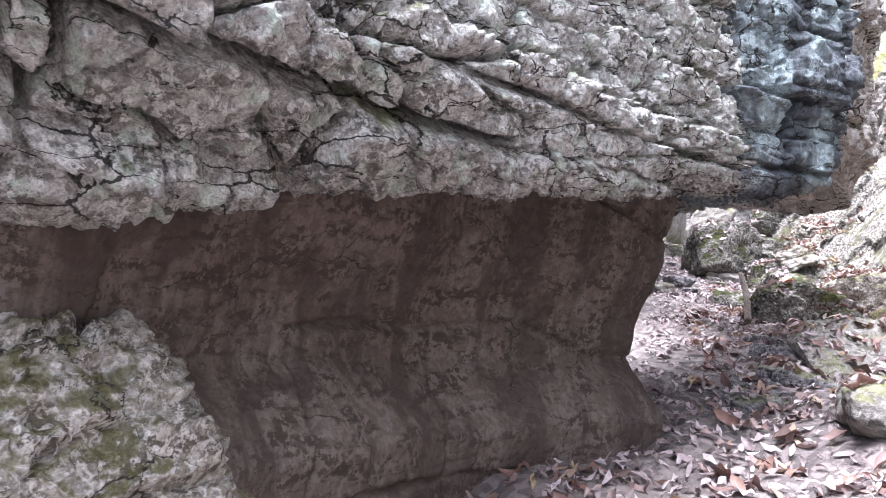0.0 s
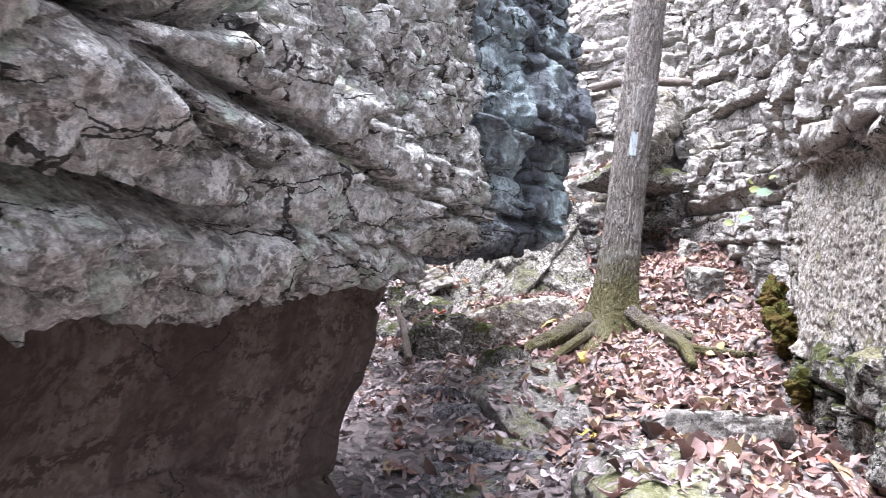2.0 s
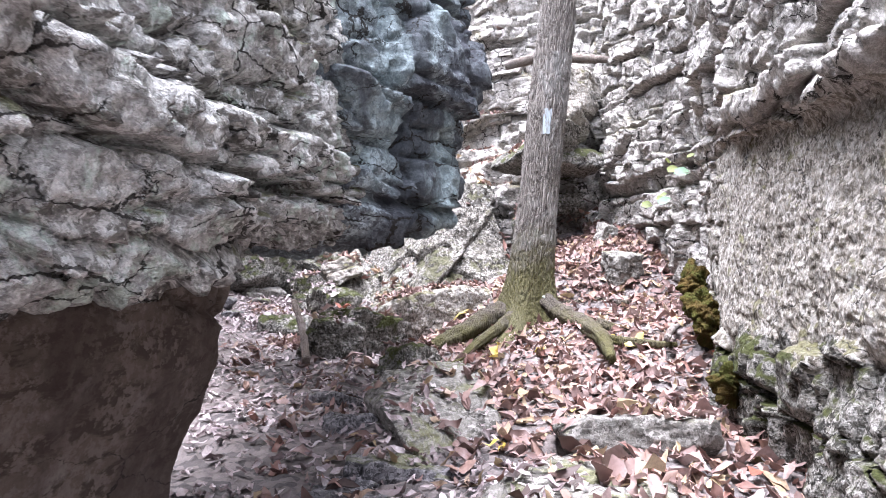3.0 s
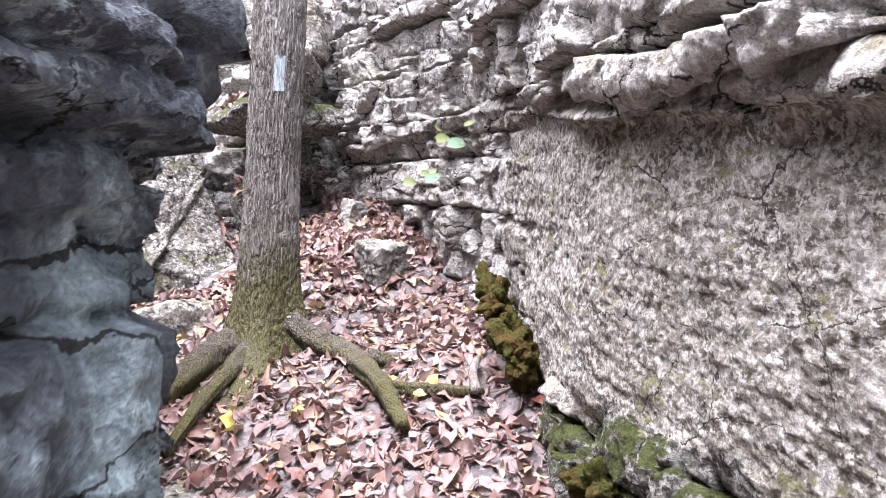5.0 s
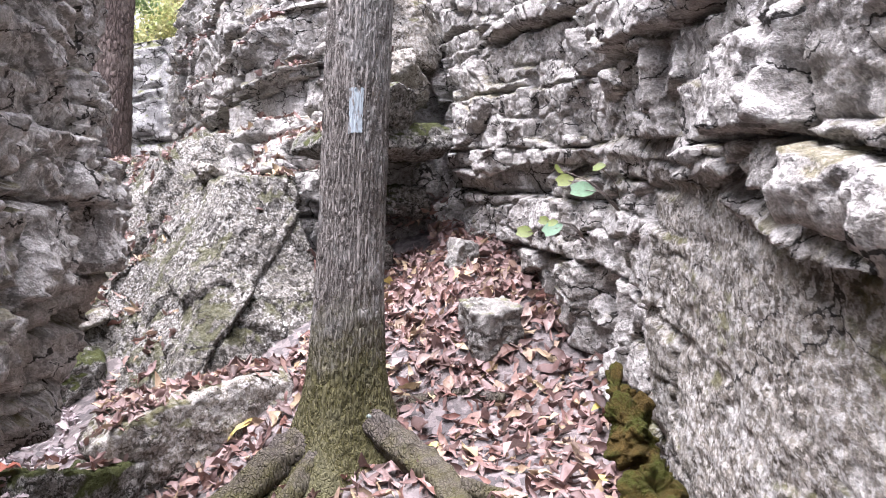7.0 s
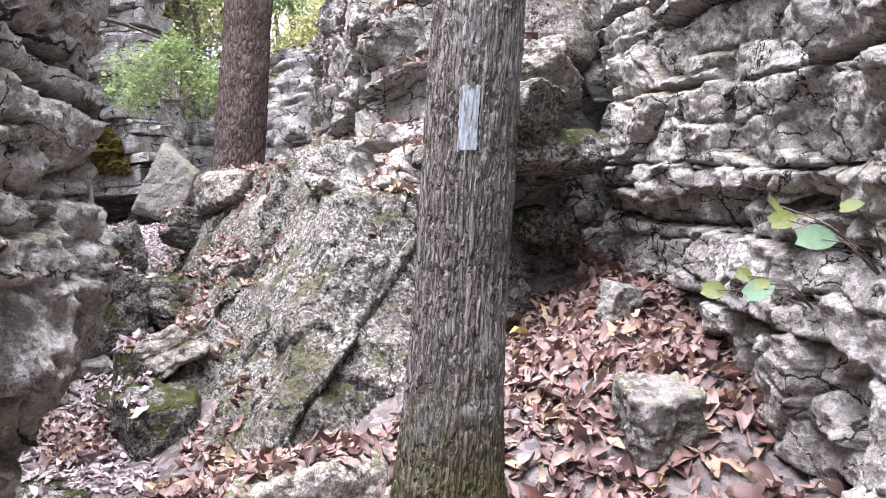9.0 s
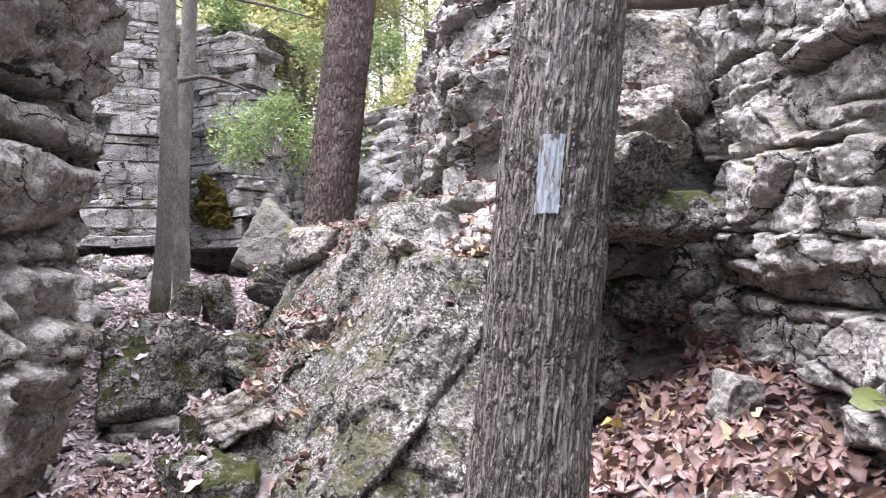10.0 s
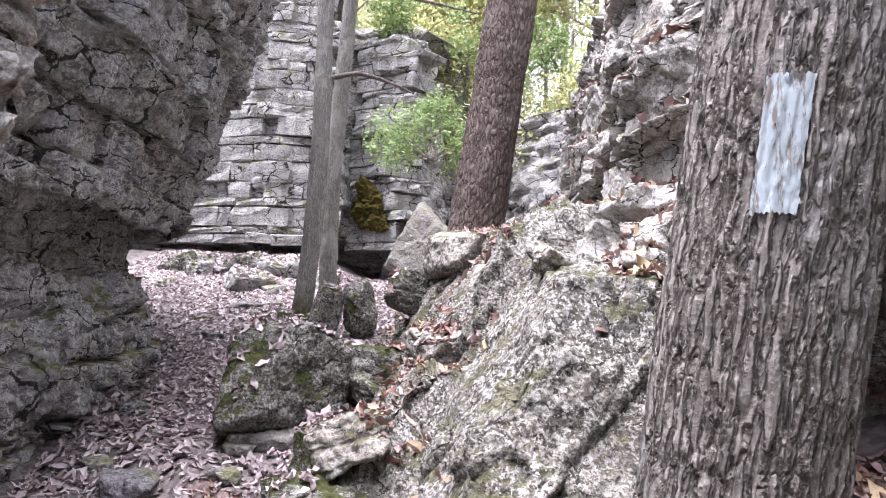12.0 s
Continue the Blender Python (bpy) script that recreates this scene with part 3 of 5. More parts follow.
PITTED = dict(soften=0.05, bed=(0.05, 0.24), block=(0.2, 0.8), ledge=0.03, chunk=0.022, crack=0.17, rough=0.02, pit=0.022, warp=0.045, dip=-0.05, chip=0.02, chip_size=0.09, saw=0.34, boss=0.014, boss_size=0.2, calm=ragged_end)
upper = [(-1.15, 0.3, over(1.55, 0.34)), (-0.82, 1.0, over(1.58, 0.34)), (-0.46, 1.7, over(1.74, 0.18)), (-0.1, 2.42, over(1.86)), (0.2, 3.02, over(1.96)), (0.32, 3.26, over(2.0)), (0.36, 3.6, over(2.05)), (0.2, 4.2, over(2.05))]
tagged(rock_face("wall_left", upper, 2.6, 0.0088, ROCK_PITTED, 11, **PITTED), "weathered grey limestone wall with pitted overhanging beds and lichen", "rock wall", kind="structure")
tagged(rock_face("wall_left_back", [(-2.4, -5.0, over(1.3)), (-1.5, -0.4, over(1.45)), (-1.17, 0.28, over(1.5))], 2.6, 0.04, ROCK_PITTED, 12, **PITTED), "weathered grey limestone wall along the lower path", "rock wall", kind="structure")


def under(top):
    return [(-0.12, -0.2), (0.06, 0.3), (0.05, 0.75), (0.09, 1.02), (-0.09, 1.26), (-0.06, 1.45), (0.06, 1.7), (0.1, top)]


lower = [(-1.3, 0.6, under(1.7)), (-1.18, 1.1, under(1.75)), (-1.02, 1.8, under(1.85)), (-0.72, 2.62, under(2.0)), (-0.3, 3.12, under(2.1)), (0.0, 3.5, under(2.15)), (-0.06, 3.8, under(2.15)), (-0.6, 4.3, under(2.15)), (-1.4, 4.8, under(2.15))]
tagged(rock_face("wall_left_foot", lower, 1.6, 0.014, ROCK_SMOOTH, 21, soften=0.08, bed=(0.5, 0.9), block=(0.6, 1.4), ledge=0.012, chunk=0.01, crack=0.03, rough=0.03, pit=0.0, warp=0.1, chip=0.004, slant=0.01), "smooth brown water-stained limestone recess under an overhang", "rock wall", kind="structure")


def plinth(top):
    return [(0.45, -0.6), (0.4, 0.2), (0.3, 0.7), (0.2, 1.0), (0.07, 1.2), (-0.02, 1.34), (-0.2, 1.42), (-0.5, top)]


shelf = [(-2.5, -5.0, plinth(1.35)), (-1.6, -0.4, plinth(1.45)), (-1.22, 0.5, plinth(1.47)), (-1.1, 1.0, plinth(1.47)), (-1.06, 1.45, plinth(1.42)), (-1.12, 1.75, lifted(plinth(1.4), -0.15, -0.1)), (-1.4, 2.1, lifted(plinth(1.4), -0.2, -0.1))]
tagged(rock_face("wall_left_base", shelf, 1.2, 0.0115, ROCK_FLECKED, 25, soften=0.08, bed=(0.12, 0.4), block=(0.2, 0.7), ledge=0.02, chunk=0.02, crack=0.04, rough=0.04, pit=0.02, warp=0.12, dip=-0.35, chip=0.022, chip_size=0.1), "rough pitted light grey limestone at the foot of the overhang", "rock wall", kind="structure")


def hang(foot):
    return [(-0.9, foot + 0.1), (-0.3, foot), (-0.05, foot + 0.03), (0.0, foot + 0.14), (0.04, foot + 0.5), (0.02, foot + 0.9), (0.0, foot + 1.5), (-0.1, foot + 1.9), (-0.7, foot + 2.2)]


blue = [(-0.1, 3.0, hang(2.05)), (0.27, 3.2, hang(2.04)), (0.52, 3.33, hang(2.03)), (0.72, 3.47, hang(2.06)), (0.77, 3.72, hang(2.2)), (0.8, 4.4, hang(2.4)), (0.75, 4.9, hang(2.5))]
tagged(rock_face("wall_left_buttress", blue, 1.4, 0.0095, ROCK_BLUE, 31, soften=0.05, bed=(0.1, 0.4), block=(0.2, 0.6), ledge=0.012, chunk=0.025, crack=0.06, rough=0.025, pit=0.014, chip=0.016, chip_size=0.12, saw=0.08, boss=0.03, boss_size=0.25), "blue-green stained limestone buttress hanging over the path", "rock wall", kind="structure")


def waist(dz=0.0):
    return lifted([(-1.1, 2.45), (-0.35, 2.35), (-0.12, 2.42), (-0.04, 2.65), (0.0, 2.95), (0.02, 3.3), (0.03, 3.6), (0.0, 4.0), (-0.12, 4.4), (-0.9, 4.7)], dz)


middle = [(0.75, 4.2, waist()), (1.08, 4.7, waist()), (1.29, 5.4, waist(-0.05)), (1.42, 5.9, waist(0.0)), (1.53, 6.2, waist(0.15)), (1.55, 6.38, waist(0.4)), (1.2, 6.75, waist(0.6)), (0.4, 7.1, waist(0.6)), (-0.4, 7.2, waist(0.6))]
tagged(rock_face("wall_left_corner", middle, 1.2, 0.0105, ROCK_PALE, 41, soften=0.05, bed=(0.1, 0.42), block=(0.25, 0.7), ledge=0.025, chunk=0.04, crack=0.08, rough=0.03, pit=0.018, chip=0.02, chip_size=0.12, saw=0.1, boss=0.045, boss_size=0.4), "grey bedded limestone corner undercut above the path", "rock wall", kind="structure")


def cave(dz=0.0):
    return lifted([(-0.1, 1.4), (-0.04, 2.2), (-0.06, 2.7), (-0.22, 3.0), (-0.34, 3.3), (-0.3, 3.55), (0.08, 3.62), (0.16, 4.0), (0.4, 4.5), (0.62, 5.0), (0.85, 5.7), (0.9, 6.8), (-0.3, 7.6)], dz)


beyond = [(-1.9, 7.0, cave()), (-0.8, 8.2, cave()), (-0.5, 9.4, cave()), (-0.52, 10.5, cave()), (-0.7, 11.8, cave()), (-1.0, 13.2, cave(0.1)), (-2.0, 14.3, cave(0.2)), (-4.0, 15.2, cave(0.3))]
tagged(rock_face("wall_left_far", beyond, 3.0, 0.024, ROCK_FAR, 51, soften=0.2, bed=(0.08, 0.6), block=(0.3, 1.1), ledge=0.03, chunk=0.05, crack=0.14, chip=0.03, slant=0.06, rough=0.04, pit=0.012, saw=0.2, boss=0.1, boss_size=0.7), "shaded blue-grey limestone cliff with an undercut foot", "rock wall", kind="structure")


# wall on the other side of the path
def right(ledge, top=0.0):
    return [(0.17, 0.2), (0.15, 1.1), (0.13, 1.45), (0.05, 1.72), (0.0, ledge - 0.35), (-0.03, ledge - 0.06), (-0.01, ledge), (0.05, ledge + 0.05), (0.03, ledge + 0.3), (0.0, ledge + 0.8), (-0.12, ledge + 1.5 + 0.7 * top), (-0.3, ledge + 2.0 + top), (-1.1, ledge + 2.4 + top)]


BLOCKY = dict(soften=0.1, bed=(0.14, 0.5), block=(0.22, 0.75), ledge=0.012, chunk=0.055, slant=0.05, crack=0.085, rough=0.015, pit=0.009, warp=0.035, dip=0.1, chip=0.01, chip_size=0.1, saw=0.12, boss=0.06, boss_size=0.36)


def plain_face(p):
    """1 where the wall is jointed, less on its plain lower face."""
    top = np.interp(p[:, 1], (2.3, 2.9, 3.5, 4.35, 5.3, 6.1), (2.4, 2.5, 2.58, 2.72, 2.95, 2.75))
    face = smooth01(1.62, 1.74, p[:, 2]) * (1 - smooth01(-0.08, 0.0, p[:, 2] - top)) * (1 - smooth01(4.9, 6.0, p[:, 1]))
    return 1 - 0.96 * face


bank = [(4.9, 9.4, right(3.1, 1.4)), (4.25, 8.5, right(3.1, 1.4)), (3.98, 7.9, right(3.05, 1.4)), (3.87, 7.0, right(3.0, 1.4)), (3.62, 6.1, right(3.0, 0.8)), (3.15, 5.3, right(2.95)), (2.5, 4.35, right(2.72)), (2.05, 3.5, right(2.58)), (1.72, 2.9, right(2.5)), (1.64, 2.3, right(2.4))]
wall = rock_face("wall_right", bank, 2.8, 0.0105, ROCK_PALE, 61, calm=plain_face, **BLOCKY)
wall.data.materials.append(ROCK_FLECKED)
mids = np.zeros(len(wall.data.polygons) * 3)
wall.data.polygons.foreach_get("center", mids)
mids = mids.reshape(-1, 3)
wall.data.materials.append(ROCK_MOSSY)
kinds = ((plain_face(mids) + 0.12 * fbm(mids, 0.25, 3, 5) < 0.55) | (mids[:, 2] < 1.75)).astype(np.int32)
kinds[(mids[:, 2] + 0.1 * fbm(mids, 0.3, 3, 6) < 1.66) & (mids[:, 1] < 5.2)] = 2
wall.data.polygons.foreach_set("material_index", kinds)
tagged(wall, "pale grey limestone wall of jutting blocks over flecked rock", "rock wall", kind="structure")


# added wall, never in view: keeps low sky light off the left foot
tagged(rock_face("unseen_wall_right", [(1.64, 2.28, right(2.4)), (1.75, 0.0, right(2.0)), (2.2, -5.0, right(1.6))], 2.8, 0.04, ROCK_PALE, 62, **BLOCKY), "unseen limestone wall added to block low sky light", "rock wall", kind="structure")


def terrace(dz=0.0):
    return lifted([(0.35, 2.4), (0.3, 3.3), (0.12, 3.7), (-0.06, 4.0), (0.08, 4.12), (0.03, 4.6), (-0.02, 5.1), (-0.15, 5.7), (-0.4, 6.3), (-1.4, 6.8)], dz)


ledges = [(4.6, 18.0, terrace(0.5)), (3.7, 16.0, terrace(0.3)), (3.3, 14.0, terrace(0.1)), (3.2, 11.3, terrace()), (3.08, 10.1, terrace()), (3.3, 9.3, terrace()), (3.9, 8.8, terrace()), (4.8, 8.5, terrace())]
tagged(rock_face("wall_right_far", ledges, 2.5, 0.022, ROCK_PALE, 71, soften=0.12, bed=(0.08, 0.5), block=(0.25, 0.8), ledge=0.04, chunk=0.05, crack=0.14, rough=0.03, pit=0.012, chip=0.02, slant=0.06, saw=0.3, boss=0.07, boss_size=0.5), "stepped limestone ledges with moss and small niches", "rock wall", kind="structure")

# rocky rise between the path and the far ledges
def slope_height(x, y):
    """Height of the rocky rise over its plan: a great tilted slab, a mossy one behind it and the steps above."""
    side = x - 1.85
    back = 0.55 * smooth01(3.0, 3.15, x)
    slab = np.minimum(2.0 + 1.54 * side + 0.18 * (y - 8.59), 1.75 + 1.75 * (y - back - 7.86) + 0.2 * (2.4 - x))
    slab = np.minimum(slab, 3.16 + 0.14 * (y - 8.7) + 0.05 * (x - 2.6))
    slab = np.minimum(slab, 3.4 - 2.6 * (y - 9.9) + 1.2 * (x - 2.4))
    low = np.minimum(1.98 + 1.2 * (x - 1.3) + 0.12 * (y - 9.8), 1.7 + 1.9 * (y - 9.15))
    low = np.minimum(low, 2.62 + 0.2 * (x - 1.6))
    rear = np.minimum(2.44 + 1.3 * (x - 1.527) + 0.25 * (y - 11.42), 2.2 + 1.9 * (y - 10.5) + 0.5 * (x - 1.6))
    rear = np.minimum(rear, 3.72 + 0.05 * (y - 12) + 0.1 * (x - 2.4))
    step = np.minimum(3.36 + 1.6 * (y - 9.95), 3.75 + 0.15 * (x - 2.8)) - 2.0 * np.clip(2.5 - x, 0, None)
    return np.maximum(np.maximum(slab, low), np.maximum(rear, step))


def slope_mesh():
    step = 0.0115
    xs, ys = np.arange(-0.6, 3.85, step), np.concatenate([np.arange(7.45, 9.2, 0.75 * step), np.arange(9.2, 14.4, 1.3 * step)])
    X, Y = np.meshgrid(xs, ys, indexing="ij")
    Z = slope_height(X, Y)
    flat = np.stack([X, Y, 0 * X], -1).reshape(-1, 3)
    Z = Z + (0.06 * fbm(flat, 0.7, 3, 82)).reshape(Z.shape)
    P = np.stack([X, Y, Z], -1)
    N = np.cross(np.gradient(P, axis=0), np.gradient(P, axis=1))
    N /= np.linalg.norm(N, axis=2)[:, :, None]
    p = P.reshape(-1, 3)
    tilted = p @ np.array(Euler((0.1, 0.85, 0.25)).to_matrix()).T
    d = rock_relief(tilted, tilted[:, 0], 81, bed=(0.3, 0.8), block=(0.5, 1.4), ledge=0.012, chunk=0.02, crack=0.03, rough=0.025, pit=0.012, warp=0.1, chip=0.016, chip_size=0.1, slant=0.06, boss=0.045, boss_size=0.4)
    P = P + N * d.reshape(*Z.shape, 1)
    return grid_mesh("rock_slope", P[:, ::-1], len(xs), len(ys))


tagged(part("rock_slope", slope_mesh(), ROCK_SLOPE), "rough flecked limestone slope with moss and fallen leaves", "rock", kind="structure")


def tower(top, hollow=0.3):
    return [(0.25, 2.2), (0.1, 3.2), (-hollow, 3.5), (-hollow, 4.1), (0.08, 4.35), (0.1, 5.5), (0.0, 6.6), (-0.15, 7.6), (-0.5, top), (-1.6, top + 0.5)]


far = [(-10.0, 17.5, tower(9.0)), (-6.0, 19.8, tower(9.5)), (-3.8, 21.2, tower(10.2)), (-1.8, 20.6, tower(10.6, 0.7)), (-0.75, 20.9, tower(10.3, 0.9)), (-0.55, 21.9, tower(9.4, 0.3)), (-0.3, 21.9, tower(9.4, 0.8)), (0.6, 21.3, tower(9.0, 1.0)), (1.3, 21.8, tower(8.2, 0.8)), (1.6, 23.0, tower(7.8)), (1.5, 26.5, tower(7.6))]
nook = [(1.6, 24.6, tower(6.6)), (2.6, 24.4, tower(6.2)), (3.6, 22.4, tower(6.2)), (5.5, 20.5, tower(6.4))]
tagged(rock_face("backdrop_cliff_low", nook, 3.0, 0.06, ROCK_FAR, 95, soften=0.3, bed=(0.12, 0.75), block=(0.3, 1.1), ledge=0.03, chunk=0.07, crack=0.17, rough=0.09, pit=0.0, chip=0.035, chip_size=0.3), "low blue-grey limestone cliff in a shady cleft", "cliff", kind="structure")
tagged(rock_face("backdrop_cliff", far, 3.5, 0.042, ROCK_FAR, 91, soften=0.3, bed=(0.12, 0.75), block=(0.3, 1.1), ledge=0.03, chunk=0.07, crack=0.17, rough=0.09, pit=0.0, slant=0.07, warp=0.03, chip=0.035, chip_size=0.3), "tall layered blue-grey limestone cliff closing the gorge", "cliff", kind="structure")


def block_mesh(name, rng, length, deep, high):
    """A rough-cut bed of rock with worn, uneven corners; its front looks to -y and its origin is at the middle of its front foot."""
    bm = bmesh.new()
    rows = []
    for z in (0.0, 0.06, 0.5, 0.93, 1.0):
        inset = 0.04 if z in (0.0, 1.0) else 0.0
        ring = []
        for x, y in ((-0.5, 0), (-0.17, 0), (0.17, 0), (0.5, 0), (0.5, 1), (-0.5, 1)):
            k = 1 - inset * (2 if y == 0 else 0)
            ring.append(bm.verts.new((x * length * k + rng.uniform(-0.03, 0.03) * length, y * deep + (inset * 1.2 + rng.uniform(-0.03, 0.03)) * (1 if y == 0 else 0), z * high + rng.uniform(-0.1, 0.1) * high * (0.4 if z in (0.06, 0.93) else 1))))
        rows.append(ring)
    for lo, hi in zip(rows, rows[1:]):
        for k in range(6):
            bm.faces.new((lo[k], lo[(k + 1) % 6], hi[(k + 1) % 6], hi[k]))
    bm.faces.new(rows[0][::-1])
    bm.faces.new(rows[-1])
    me = bpy.data.meshes.new(name)
    bm.to_mesh(me)
    bm.free()
    return me


def bed_blocks(host, line, z0, z1, seed, high, length, material, most=290, lean=0.0, gap=0.9, sink=0.0, stand=1.0):
    """Beds of separate blocks along the plan line, in front of the rock behind; its face looks to the right of the way along it."""
    rng = random.Random(seed)
    shapes = []
    for k in range(14):
        me = block_mesh("rock_block", rng, 1.0, 0.9, 1.0)
        me.materials.append(material)
        shapes.append(me)
    pts = np.array(line, float)
    at = np.concatenate([[0], np.cumsum(np.linalg.norm(np.diff(pts, axis=0), axis=1))])
    z, made = z0, 0
    while z < z1 and made < most:
        h = rng.uniform(*high)
        s = -rng.uniform(0, length[0])
        shift = rng.uniform(-0.06, 0.06)
        while s < at[-1] and made < most:
            l = rng.uniform(*length)
            m = s + l / 2
            s += l
            if not 0 < m < at[-1] or rng.random() > gap:
                continue
            x, y = np.interp(m, at, pts[:, 0]), np.interp(m, at, pts[:, 1])
            k = min(max(int(np.searchsorted(at, m)) - 1, 0), len(pts) - 2)
            d = pts[k + 1] - pts[k]
            d = d / np.linalg.norm(d)
            n = np.array([d[1], -d[0]])
            o = (shift + rng.uniform(-0.07, 0.07)) * stand - sink - lean * (z - z0)
            ob = new("rock_block", shapes[rng.randrange(14)])
            ob.parent = host
            ob.matrix_basis = Matrix.Translation((x + n[0] * o, y + n[1] * o, z)) @ pose(0, 0, 0, rng.uniform(-2, 2), rng.uniform(-2, 2), math.degrees(math.atan2(d[1], d[0])) + rng.uniform(-6, 6) * stand) @ Matrix.Diagonal((l * 0.985, 1, h * 0.97, 1))
            made += 1
        z += h


cliff = [o for o in scene.objects if o.name == "backdrop_cliff"][0]
bed_blocks(cliff, [(-4.2, 20.95), (-1.8, 20.35), (-0.78, 20.65), (-0.7, 21.5)], 4.15, 10.8, 3, (0.12, 0.6), (0.3, 1.5), ROCK_FAR, 295, lean=0.03, gap=0.96, sink=0.03, stand=0.1)
bed_blocks(cliff, [(-0.4, 21.7), (0.6, 21.05), (1.3, 21.5), (1.55, 22.8)], 4.15, 8.9, 4, (0.12, 0.5), (0.3, 1.3), ROCK_FAR, 200, lean=0.03, gap=0.96, sink=0.03, stand=0.1)
terraces = [o for o in scene.objects if o.name == "wall_right_far"][0]
bed_blocks(terraces, [(3.5, 15.4), (3.22, 14.0), (3.1, 11.3), (2.96, 10.1), (3.22, 9.2), (3.8, 8.72)], 4.05, 6.3, 5, (0.05, 0.16), (0.12, 0.42), ROCK_PALE, 260, lean=0.16, gap=0.55, sink=0.09)


def stone(name, seed, at, size, material, label, category, turn=(0, 0, 0), res=36, group="", **more):
    ob = part(name, boulder_mesh(name, seed, size, res=res, turn=turn, **more), material)
    ob.location = at
    return tagged(ob, label, category, group)


stone("boulder", 101, (0.82, 11.0, 2.44), (0.54, 0.62, 0.46), ROCK_MOSSY, "mossy grey boulder with a leafy flat top beside the path", "boulder", (0, 8, 20), 56)
stone("boulder", 102, (1.42, 10.1, 2.0), (0.4, 0.4, 0.36), ROCK_MOSSY, "dark mossy boulder at the foot of the rock slope", "boulder", (0, 0, 50), 48)
stone("boulder", 103, (1.42, 9.25, 1.86), (0.3, 0.36, 0.3), ROCK_MOSSY, "cracked mossy boulder on the rock slope", "boulder", (10, 0, 10), 48)
stone("boulder", 104, (1.4, 11.3, 2.45), (0.4, 0.5, 0.3), ROCK_MOSSY, "mossy limestone block on the rock slope", "boulder", (0, 12, 70), 44)
stone("boulder", 105, (2.2, 12.4, 3.5), (0.45, 0.5, 0.3), ROCK_FLECKED, "pale limestone block at the top of the slope", "boulder", (0, 0, 30), 44)
stone("boulder", 106, (1.3, 7.25, 1.6), (0.42, 0.3, 0.24), ROCK_MOSSY, "low mossy boulder under the overhang", "boulder", (0, 10, 20), 44)
stone("boulder", 107, (0.85, 8.4, 1.64), (0.36, 0.3, 0.22), ROCK_MOSSY, "green mossy boulder under the overhang", "boulder", (0, 0, 60), 40)
stone("boulder", 108, (1.9, 7.5, 1.78), (0.65, 0.4, 0.28), ROCK_FLECKED, "long pale rock behind the tree roots", "boulder", (0, -8, 12), 48)
stone("boulder", 109, (1.34, 6.1, 1.45), (0.24, 0.22, 0.2), ROCK_MOSSY, "small mossy boulder beside the roots", "boulder", (0, 0, 30), 40)
stone("rock_slab", 110, (1.14, 4.98, 1.3), (0.36, 0.36, 0.2), ROCK_STONE, "tilted pale grey slab among the leaves", "rock slab", (24, -10, 8), 52, facets=4, bevel=0.03, rough=0.035)
stone("rock_slab", 151, (0.9, 4.5, 1.1), (0.42, 0.24, 0.14), ROCK_WET, "dark layered rock beside the path", "rock slab", (0, 6, -12), 44, facets=5, lay=0.02)
stone("rock_slab", 152, (0.55, 4.15, 1.03), (0.3, 0.2, 0.1), ROCK_WET, "dark wet rock in the path", "rock slab", (6, 0, 25), 40, facets=5)
stone("rock_slab", 153, (0.75, 5.6, 1.32), (0.2, 0.16, 0.08), ROCK_WET, "dark flat stone in the path", "rock slab", (0, 10, 35), 32)
stone("boulder", 154, (1.0, 7.0, 1.62), (0.3, 0.22, 0.2), ROCK_MOSSY, "dark mossy block under the overhang", "boulder", (0, 8, -10), 40)
stone("boulder", 155, (0.22, 14.25, 2.62), (0.42, 0.4, 0.3), ROCK_MOSSY, "mossy rock mound at the foot of a slender tree", "boulder", (0, 0, 15), 40)
stone("rock_slab", 111, (1.1, 3.42, 1.14), (0.42, 0.45, 0.2), ROCK_STONE, "flat grey rock set in the path", "rock slab", (0, 0, 15), 48)
stone("rock_slab", 112, (1.75, 4.2, 1.28), (0.36, 0.4, 0.12), ROCK_STONE, "low flat rock half covered by leaves", "rock slab", (0, 6, 60), 40)
stone("stone", 113, (0.7, 5.0, 1.25), (0.2, 0.13, 0.11), ROCK_WET, "dark wet stone on the path", "stone", (0, 0, 20))
stone("stone", 114, (0.98, 5.25, 1.28), (0.16, 0.12, 0.1), ROCK_WET, "dark wet stone on the path", "stone", (0, 0, -30))
stone("rock_slab", 115, (0.5, 4.4, 1.12), (0.3, 0.14, 0.06), ROCK_WET, "thin wet slab lying across the path", "rock slab", (0, -6, 30))
stone("stone_block", 116, (3.38, 6.78, 2.15), (0.19, 0.16, 0.19), ROCK_STONE, "squared grey stone block standing in fallen leaves", "stone block", (4, 3, -12), 40, facets=2, bevel=0.03)
stone("stone", 117, (3.66, 7.5, 2.5), (0.13, 0.11, 0.17), ROCK_STONE, "pale pointed stone in fallen leaves", "stone", (0, 10, 0))
stone("boulder", 118, (3.36, 7.9, 3.56), (0.22, 0.26, 0.15), ROCK_MOSSY, "limestone block wedged over a dark hollow", "boulder", (0, 8, 20), 44)
stone("boulder", 119, (3.95, 8.6, 4.25), (0.34, 0.36, 0.34), ROCK_FLECKED, "rounded grey boulder lodged between the walls", "boulder", (0, 10, 40), 44)
stone("boulder", 120, (3.75, 8.3, 3.75), (0.22, 0.24, 0.18), ROCK_FLECKED, "small block lodged above the hollow", "boulder", (0, 0, 10), 36)
